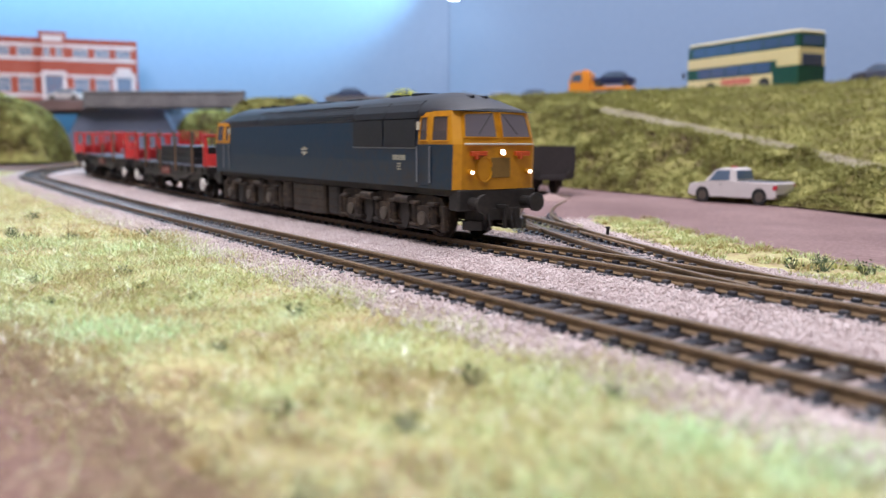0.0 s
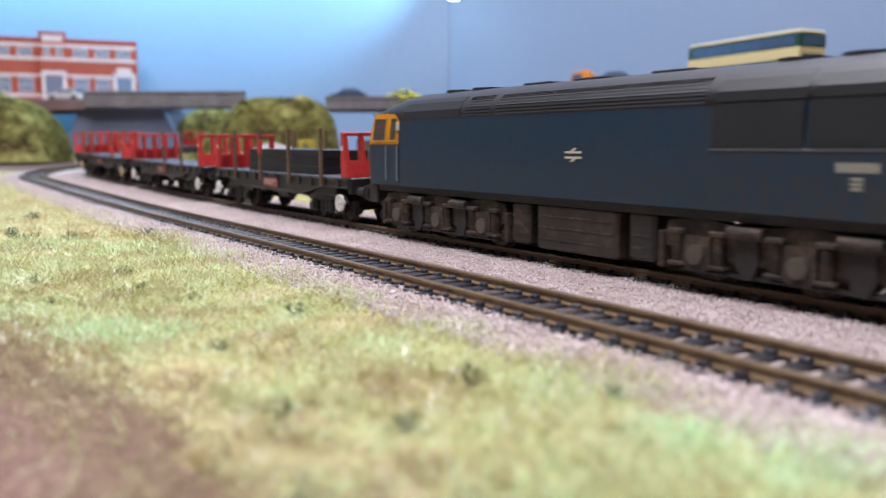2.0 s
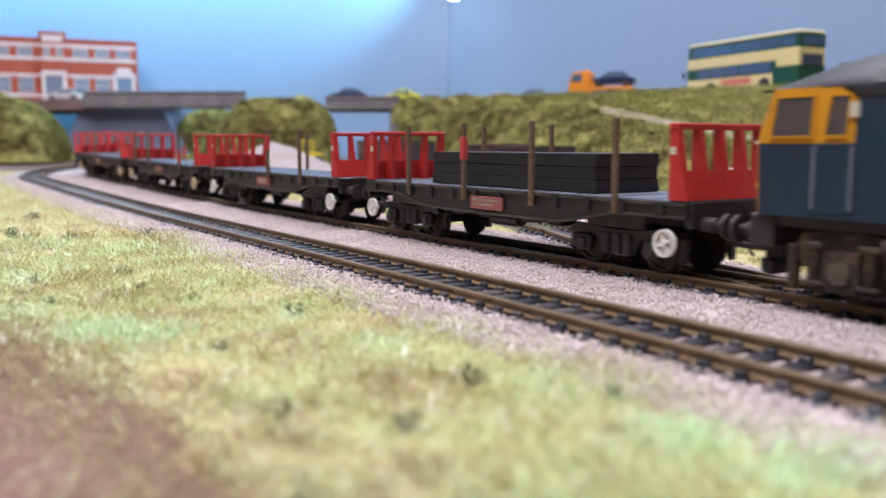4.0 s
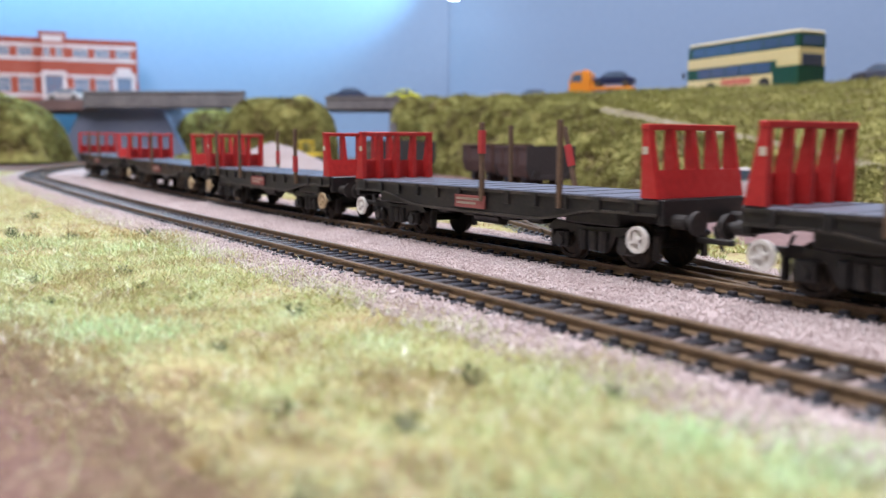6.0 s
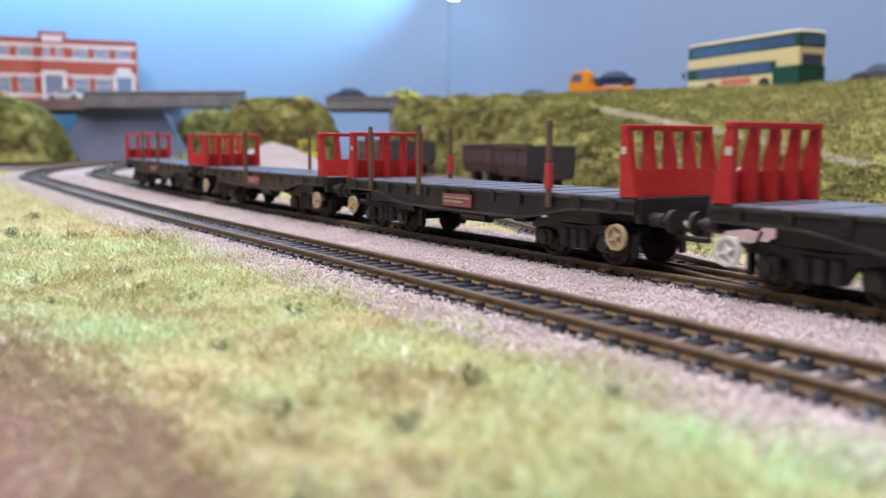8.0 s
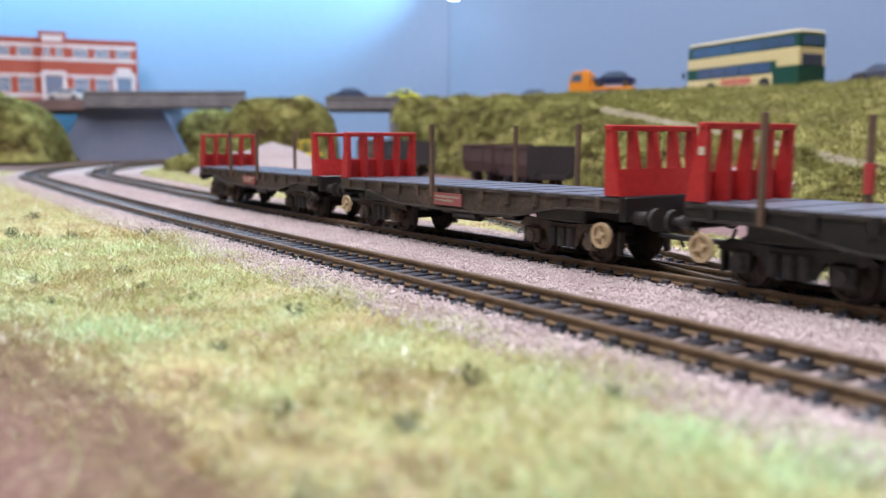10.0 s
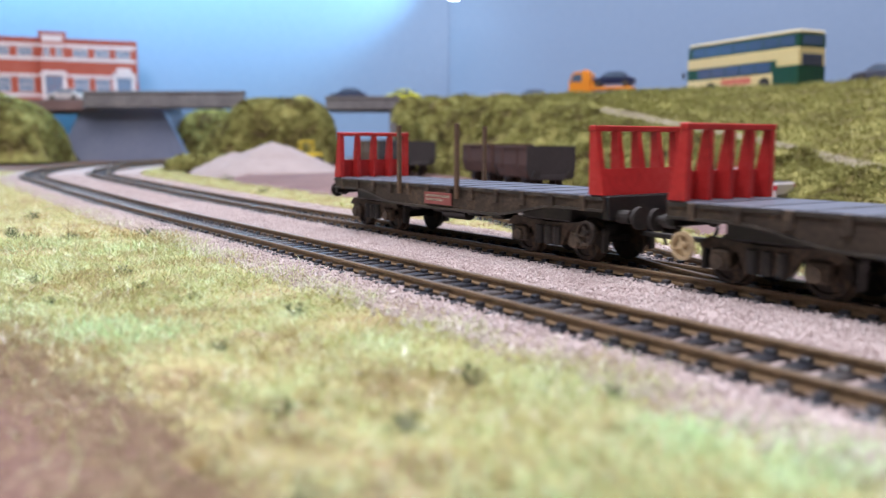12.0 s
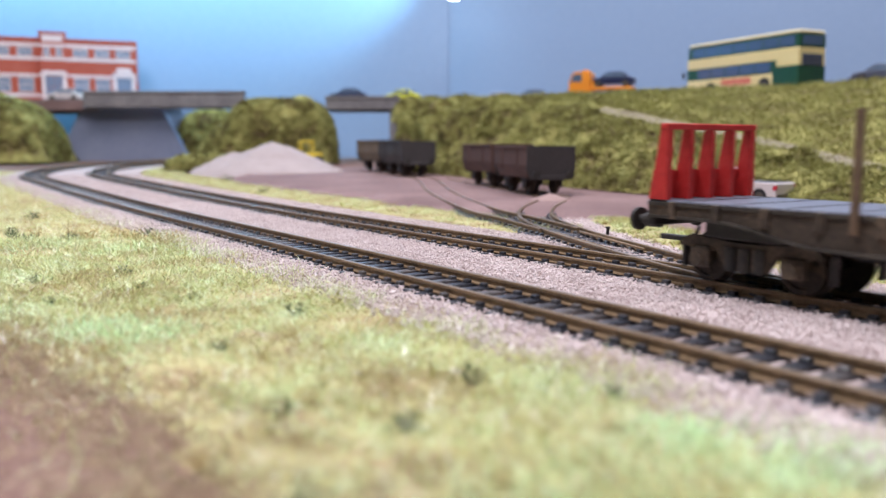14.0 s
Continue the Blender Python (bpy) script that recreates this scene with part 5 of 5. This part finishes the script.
def road_wheel(parent, x, y, r, w=2.6):
    bm = BM()
    s = 1 if y > 0 else -1
    rod(bm, (x, y - s * w, r), (x, y, r), r, 18)
    wh = part("wheel", bm, M_TYRE, parent)
    bm = BM()
    rod(bm, (x, y - s * 0.3, r), (x, y + s * 0.25, r), r * 0.66, 14)
    part("rim", bm, M_STEEL, wh)


def open_wagon(label, m, body, end_dark, plank=False, load=None):
    """A four-wheeled open mineral wagon, 66 mm over its headstocks."""
    w = thing("open_wagon", label, "goods wagon", "wagons in the sidings", at=m)
    bm = BM()
    L, B, z0, z1 = 33, 16.5, 14, 31
    rings = [[(-L + 4, -B + 2, z0 - 3), (L - 4, -B + 2, z0 - 3), (L - 4, B - 2, z0 - 3), (-L + 4, B - 2, z0 - 3)], [(-L, -B, z0 + 5), (L, -B, z0 + 5), (L, B, z0 + 5), (-L, B, z0 + 5)], [(-L, -B, z1), (L, -B, z1), (L, B, z1), (-L, B, z1)],
             [(-L + 1.2, -B + 1.2, z1), (L - 1.2, -B + 1.2, z1), (L - 1.2, B - 1.2, z1), (-L + 1.2, B - 1.2, z1)], [(-L + 1.2, -B + 1.2, z0 + 4), (L - 1.2, -B + 1.2, z0 + 4), (L - 1.2, B - 1.2, z0 + 4), (-L + 1.2, B - 1.2, z0 + 4)]]
    loft(bm, rings)
    part("body", bm, body, w)
    for s in (-1, 1):
        for x in (-16, 16):
            bm = BM()
            box(bm, x - 0.6, x + 0.6, s * (B + 0.2) - 0.4, s * (B + 0.3) + 0.5, z0 + 3, z1, 0.15)
            part("rib", bm, body, w)
        bm = BM()
        box(bm, -L, L, s * (B + 0.2) - 0.6, s * (B + 0.2) + 0.6, z1 - 1.4, z1 + 0.3, 0.2)
        part("rim", bm, body, w)
    for e in (-1, 1):
        bm = BM()
        prism(bm, [(-B, z1 + 0.3), (-B, z0 + 2), (-B + 2.5, z0 - 4), (B - 2.5, z0 - 4), (B, z0 + 2), (B, z1 + 0.3)], "x", e * (L + 0.5) - 0.6, e * (L + 0.5) + 0.6)
        part("end_plate", bm, end_dark, w, "plain dark end plate")
        bm = BM()
        box(bm, e * L - 1.4, e * L + 0.2, -13, 13, 9.5, 12.5, 0.3)
        part("headstock", bm, M_GREYWAG, w)
        for y in (-11.4, 11.4):
            bm = BM()
            rod(bm, (e * L, y, 13), (e * (L + 5), y, 13), 1.5, 10)
            rod(bm, (e * (L + 5), y, 13), (e * (L + 6), y, 13), 2.7, 14)
            part("buffer", bm, M_BLACK, w)
        for y in (-8.6, 8.6):
            ob = new("wheel", WAGON_WHEEL)
            ob.parent = w
            ob.matrix_basis = P(e * 18, y, 6.0, 0, 0, 0 if y < 0 else 180)
        for s in (-1, 1):
            bm = BM()
            box(bm, e * 18 - 6, e * 18 + 6, s * 12 - 0.8, s * 12 + 0.8, 8.5, 12.5, 0.3)
            box(bm, e * 18 - 2.4, e * 18 + 2.4, s * 12.4 - 1.2, s * 12.4 + 1.2, 4, 9, 0.4)
            part("axle_guard", bm, M_GREYWAG, w)
    bm = BM()
    box(bm, -L, L, -13, 13, 11.5, 14.2, 0.3)
    part("underframe", bm, M_GREYWAG, w)
    if load:
        bm = BM()
        box(bm, -L + 1.4, L - 1.4, -B + 1.4, B - 1.4, z0 + 4, z1 - 1.2, 0.8)
        part("load", bm, load, w, "pale stone load")
    return w


def shell(parent, name, outline, half, material, taper=0.0, waist=None, label=""):
    """A car body: side outline (x, z) extruded across, leaning inwards above its waist."""
    bm = BM()
    v = prism(bm, outline, "y", -half, half)
    for w in v:
        if waist is not None and w.co.z > waist:
            w.co.y *= 1 - taper * (w.co.z - waist)
    bmesh.ops.bevel(bm, geom=list(bm.edges), offset=0.45, segments=1, affect="EDGES")
    return part(name, bm, material, parent, label)


def glass(parent, pts, out, material, name="window"):
    bm = BM()
    o = Vector(out)
    a = [bm.verts.new(Vector(p) + o * 0.22) for p in pts]
    b = [bm.verts.new(Vector(p) - o * 0.3) for p in pts]
    bm.faces.new(a)
    bm.faces.new(b[::-1])
    n = len(a)
    for i in range(n):
        bm.faces.new((a[i], b[i], b[(i + 1) % n], a[(i + 1) % n]))
    part(name, bm, material, parent)


def pickup():
    c = thing("pickup_truck", "white pickup truck parked on the red ash yard", "pickup truck", at=P(174, 496, rise(496) - 0.45, 0, 0, 131))
    c.scale = (0.90, 0.92, 0.94)
    L = 31
    shell(c, "body", [(-L, 5), (-L, 12.6), (-L + 1, 13.4), (2, 13.6), (19, 12.8), (29, 11.6), (L - 0.5, 9.0), (L, 5), (27, 3.6), (-L + 1, 3.6)], 12.0, M_VANWHITE, label="white pickup body")
    shell(c, "cab", [(-3.5, 13.2), (-2.0, 20.4), (0, 21.6), (9, 21.4), (12, 20.2), (19.5, 13.0)], 11.2, M_VANWHITE, 0.018, 13.2)
    for s in (-1, 1):
        glass(c, [(1.2, s * 11.15, 14.2), (15.6, s * 11.1, 13.8), (10.9, s * 9.9, 19.9), (1.8, s * 9.9, 20.2)], (0, s, 0.2), M_AUTOGLASS, "side_window")
        bm = BM()
        box(bm, -L - 0.2, -L + 2.2, s * 11.3 - 0.9, s * 11.3 + 0.9, 9.0, 11.8, 0.2)
        part("tail_lamp", bm, M_TAIL, c, "red tail lamp")
        bm = BM()
        box(bm, 6.2, 7.4, s * 12.0 - 0.1, s * 12.0 + 0.3, 11.2, 11.8)
        part("door_handle", bm, M_GREYWAG, c)
        for x in (-20, 20):
            road_wheel(c, x, s * 12.0, 4.5)
            # black disc on the solid side imitates the shade inside the arch
            bm = BM()
            rod(bm, (x, s * 11.2, 4.9), (x, s * 12.1, 4.9), 5.0, 20)
            part("wheel_arch_shade", bm, M_TYRE, c)
    glass(c, [(-3.7, -9.4, 14.6), (-3.7, 9.4, 14.6), (-2.4, 8.6, 20.0), (-2.4, -8.6, 20.0)], (-1, 0, 0.2), M_AUTOGLASS, "rear_window")
    glass(c, [(18.6, -9.6, 14.0), (18.6, 9.6, 14.0), (12.9, 8.4, 19.8), (12.9, -8.4, 19.8)], (0.8, 0, 0.6), M_AUTOGLASS, "windscreen")
    bm = BM()
    box(bm, -L + 1.5, -5, -10.2, 10.2, 13.3, 13.9, 0.1)
    part("load_bed", bm, M_GREYCAR, c, "grey load bed")
    bm = BM()
    box(bm, -L - 1.2, -L + 0.6, -11.5, 11.5, 4.2, 6.6, 0.4)
    part("bumper", bm, M_STEEL, c)
    bm = BM()
    box(bm, 3.8, 5.4, -3, 3, 21.5, 22.6, 0.3)
    part("roof_beacon", bm, M_TAIL, c, "small red roof beacon")


def bus():
    b = thing("double_decker_bus", "cream and dark green double-decker bus on the hilltop road", "bus", at=P(324, 905, 86.5, 0, 0, 115))
    L, B, H = 78, 18.0, 59
    bm = BM()
    box(bm, -L, L, -B, B, 5, 19, 1.0)
    part("lower_body", bm, M_BUSCREAM, b, "cream lower panels")
    bm = BM()
    box(bm, -L - 0.1, L + 0.1, -B + 0.25, B - 0.25, 18.5, 31, 0.6)
    part("lower_window_band", bm, M_BUSGREEN, b, "dark green window band")
    bm = BM()
    box(bm, -L, L, -B, B, 30.5, 42, 0.8)
    part("middle_panel", bm, M_BUSCREAM, b)
    bm = BM()
    box(bm, -L - 0.1, L - 1.0, -B + 0.25, B - 0.25, 41.5, 54.5, 0.6)
    part("upper_window_band", bm, M_BUSGREEN, b)
    bm = BM()
    box(bm, -L - 0.2, L - 1.2, -B, B, 54.2, 58.4, 1.8)
    part("roof", bm, M_BUSROOF, b, "pale cream roof")
    bm = BM()
    box(bm, -L - 0.5, -L + 32, -B - 0.25, B + 0.25, 4.6, 24, 0.8)
    part("engine_cover", bm, M_BUSGREEN, b, "dark green rear skirt")
    bm = BM()
    box(bm, -L - 0.25, -L + 28, -B - 0.12, B + 0.12, 24, 33, 0.8)
    part("rear_panel", bm, M_BUSCREAM, b)
    for s in (-1, 1):
        for k in range(7):
            x0 = -L + 5 + k * 20.6
            glass(b, [(x0, s * B, 43.4), (x0 + 19, s * B, 43.4), (x0 + 19, s * B, 53.0), (x0, s * B, 53.0)], (0, s, 0), M_BUSGLASS)
        for k in range(5):
            x0 = -L + 35 + k * 21
            glass(b, [(x0, s * B, 20.0), (x0 + 19.4, s * B, 20.0), (x0 + 19.4, s * B, 30.0), (x0, s * B, 30.0)], (0, s, 0), M_BUSGLASS)
        for x in (-36, 40):
            # arch opening drawn as a flat black disc in place of its shade
            bm = BM()
            rod(bm, (x, s * (B - 0.6), 7), (x, s * (B + 0.2), 7), 8.2, 22)
            part("wheel_arch_shade", bm, M_TYRE, b)
            road_wheel(b, x, s * (B + 0.3), 6.6, 4)
        bm = BM()
        box(bm, -18, 24, s * (B + 0.15) - 0.2, s * (B + 0.15) + 0.2, 10.5, 17.0)
        part("advert_panel", bm, M_ADVERT, b, "red advert strip")
        bm = BM()
        box(bm, 26, 60, s * (B + 0.1) - 0.2, s * (B + 0.1) + 0.2, 6.0, 11.0)
        part("skirt", bm, M_BUSGREEN, b)
    glass(b, [(-L - 0.2, -13, 44), (-L - 0.2, 13, 44), (-L - 0.2, 13, 53), (-L - 0.2, -13, 53)], (-1, 0, 0), M_BUSGLASS, "rear_window")
    bm = BM()
    box(bm, -L - 0.7, -L - 0.1, -13.5, 13.5, 24.5, 35.5, 0.2)
    for k in range(5):
        box(bm, -L - 1.0, -L - 0.5, -13, 13, 25.5 + k * 2, 26.5 + k * 2)
    part("rear_grille", bm, M_GREYCAR, b, "grey rear engine grille")
    glass(b, [(L - 0.9, -14, 43), (L - 0.9, 14, 43), (L - 0.9, 14, 53.6), (L - 0.9, -14, 53.6)], (1, 0, 0), M_BUSGLASS, "windscreen")
    glass(b, [(L, -14, 14), (L, 14, 14), (L, 14, 31), (L, -14, 31)], (1, 0, 0), M_BUSGLASS, "windscreen")
    bm = BM()
    rod(bm, (L - 1, 16, 28), (L + 4, 20, 27), 0.4, 6)
    box(bm, L + 3, L + 4.5, 18, 21.5, 22, 28, 0.4)
    part("mirror", bm, M_TYRE, b)


def motor_car(label, m, paint, scale=1.0, checks=None):
    c = thing("motor_car", label, "car", "cars on the road", at=m)
    k = scale
    o = [(-27, 3.4), (-27.6, 9.5), (-25, 11.2), (-14, 11.8), (16, 11.2), (25, 9.4), (27.6, 6.5), (27, 3.4)]
    shell(c, "body", [(x * k, z * k) for x, z in o], 11.2 * k, paint)
    shell(c, "cabin", [(x * k, z * k) for x, z in [(-21, 11.2), (-14, 17.6), (-11, 18.6), (3, 18.6), (6, 17.8), (15, 11.2)]], 10.2 * k, paint, 0.02, 11.2 * k)
    for s in (-1, 1):
        glass(c, [(-17 * k, s * 10.2 * k, 12 * k), (-4.5 * k, s * 10.2 * k, 12 * k), (-4.5 * k, s * 9.0 * k, 17.4 * k), (-12.6 * k, s * 9.0 * k, 17.4 * k)], (0, s, 0.1), M_AUTOGLASS, "side_window")
        glass(c, [(-3.5 * k, s * 10.2 * k, 12 * k), (11.5 * k, s * 10.2 * k, 12 * k), (4.6 * k, s * 9.0 * k, 17.4 * k), (-3.5 * k, s * 9.0 * k, 17.4 * k)], (0, s, 0.1), M_AUTOGLASS, "side_window")
        for x in (-17, 17):
            road_wheel(c, x * k, s * 11.4 * k, 4.2 * k)
        if checks:
            for j in range(5):
                bm = BM()
                z = 8.4 if j % 2 else 6.0
                box(bm, (-22 + j * 9) * k, (-14 + j * 9) * k, s * 11.4 * k - 0.2, s * 11.4 * k + 0.2, z * k, (z + 2.4) * k)
                part("check_square", bm, checks, c)
    glass(c, [(14.3 * k, -8.8 * k, 12 * k), (14.3 * k, 8.8 * k, 12 * k), (6.6 * k, 8 * k, 17.8 * k), (6.6 * k, -8 * k, 17.8 * k)], (0.7, 0, 0.7), M_AUTOGLASS, "windscreen")
    glass(c, [(-20.4 * k, -8.8 * k, 12.2 * k), (-20.4 * k, 8.8 * k, 12.2 * k), (-14.5 * k, 8 * k, 17.6 * k), (-14.5 * k, -8 * k, 17.6 * k)], (-0.7, 0, 0.7), M_AUTOGLASS, "rear_window")
    return c


def recovery_lorry():
    m = P(170, 925, 85.0, 0, 0, 158)
    t = thing("recovery_lorry", "orange flatbed recovery lorry carrying a dark blue car", "lorry", at=m)
    t.scale = (0.9, 0.9, 0.9)
    shell(t, "cab", [(10, 6), (10, 28), (12, 30.5), (30, 30), (34, 24), (36, 16), (36, 6)], 14, M_TRUCK, label="bright orange cab")
    for s in (-1, 1):
        glass(t, [(20, s * 14, 18.5), (33.6, s * 14, 18.5), (30, s * 14, 27.5), (20, s * 14, 27.5)], (0, s, 0), M_AUTOGLASS, "side_window")
        for x in (-28, -16, 24):
            road_wheel(t, x, s * 13.6, 6.0, 4)
    glass(t, [(36.0, -12.5, 17), (36.0, 12.5, 17), (32.8, 12, 27.5), (32.8, -12, 27.5)], (0.95, 0, 0.3), M_AUTOGLASS, "windscreen")
    bm = BM()
    box(bm, -40, 10, -14, 14, 8.5, 12, 0.5)
    box(bm, 6, 9, -13, 13, 11.5, 20, 0.4)
    part("flatbed", bm, M_TRUCK, t, "orange flatbed")
    bm = BM()
    box(bm, 14, 20, -10, 10, 30, 32.6, 0.6)
    part("light_bar", bm, M_TRUCK, t)
    motor_car("dark blue hatchback riding on the recovery lorry", m @ P(-13, 0, 10.9), M_SALOON, 0.86)


def digger():
    d = thing("loading_shovel", "small yellow loading shovel behind the gravel heap", "digger", at=P(-152, 948, rise(948) - 0.6, 0, 0, 200))
    bm = BM()
    box(bm, -16, 8, -9, 9, 8, 17, 1.2)
    part("body", bm, M_DIGGER, d)
    bm = BM()
    for x, y in ((-6, -8), (-6, 8), (7, -8), (7, 8)):
        box(bm, x - 0.7, x + 0.7, y - 0.7, y + 0.7, 16.5, 29)
    box(bm, -7.5, 8.5, -9, 9, 28.5, 30.5, 0.5)
    part("cab", bm, M_DIGGER, d)
    for x in (-11, 9):
        for y in (-12, 12):
            road_wheel(d, x, y, 7.0, 5)
    bm = BM()
    for y in (-6, 6):
        box(bm, 6, 24, y - 1, y + 1, 12, 14.5, 0.3)
    part("arm", bm, M_DIGGER, d)
    bm = BM()
    prism(bm, [(22, 4), (31, 3), (30, 5), (24.5, 12), (22, 14)], "y", -13, 13)
    part("bucket", bm, M_DIGGER, d)


def odds():
    bm = BM()
    box(bm, -0.55, 0.55, -0.55, 0.55, -2, 4.2, 0.15)
    box(bm, -0.8, 0.8, -0.8, 0.8, 3.7, 4.5, 0.15)
    solid("marker_post", bm, M_BLACK, "short black marker post beside the points", "post", at=P(64, 327, -2.0))
    # point rodding box and check rails at the turnout
    for dx in (-1, 1):
        bm = BM()
        rod(bm, (0, -30, -1.0), (0, 30, -1.0), 0.5, 6)
        solid("check_rail", bm, M_RAIL, "short brown check rail inside the points", "rail", "check rails", at=P(56 + dx * 5.6, 312, 0, 0, 0, 12))
    # the lamp in the backscene corner
    bm = BM()
    rod(bm, (0, 0, 0), (0, 0, 3), 9, 20)
    solid("corner_lamp_lens", bm, glowing("corner_lamp_glow", (0.85, 0.95, 1.0), 25.0), "bright white lamp lens in the backscene corner", "lamp", at=P(17, 1330, 257.5, 25, 0, 0))


bridges()
factory()
heap("spoil_heap", "pale pinkish-grey gravel heap beside the siding", -176, 880, 74, 55, 34, (-0.55, -0.05, 0.62, 0.62), 1)
heap("spoil_heap", "small pinkish heap of stone at the end of the siding", 66, 518, 14, 11, 5.0, None, 2, M_SPILL)
digger()


open_wagon("brown-red mineral wagon standing loaded at the siding end", P(61, 577, rise(577), 0, 0, 104), M_WOODEN, M_GREYWAG, load=M_HEAP)
open_wagon("rusty brown mineral wagon coupled behind another", P(41, 652, rise(652), 0, 0, 106), M_WOODEN, M_WOODEN)
open_wagon("dark grey open wagon with a brown planked side", P(-34, 803, rise(803), 0, 0, 110), M_GREYWAG, M_GREYWAG)
open_wagon("brown open wagon with stakes standing in the siding", P(-62, 877, rise(877), 0, 0, 114), M_PLANKY, M_GREYWAG)
pickup()
bus()
recovery_lorry()
motor_car("dark blue car crossing the short bridge", P(-136, 1235, 97.1, 0, 0, 178), M_SALOON)
motor_car("lime-yellow chequered car beside the bridge end", P(-58, 1232, 97.1, 0, 0, 165), M_LIME, 0.9, M_TYRE)
motor_car("pale grey car half hidden by the hedge", P(116, 1115, 87, 0, 0, 170), M_GREYCAR)
motor_car("white car half hidden by the hedge", P(70, 1130, 86, 0, 0, 170), M_VANWHITE, 0.9)
motor_car("grey-blue car parked along the hilltop road", P(442, 872, 97, 0, 0, 160), M_GREYCAR)
motor_car("white van parked before the factory", P(-566, 1290, 100.2, 0, 0, 175), M_VANWHITE)
odds()

motions()
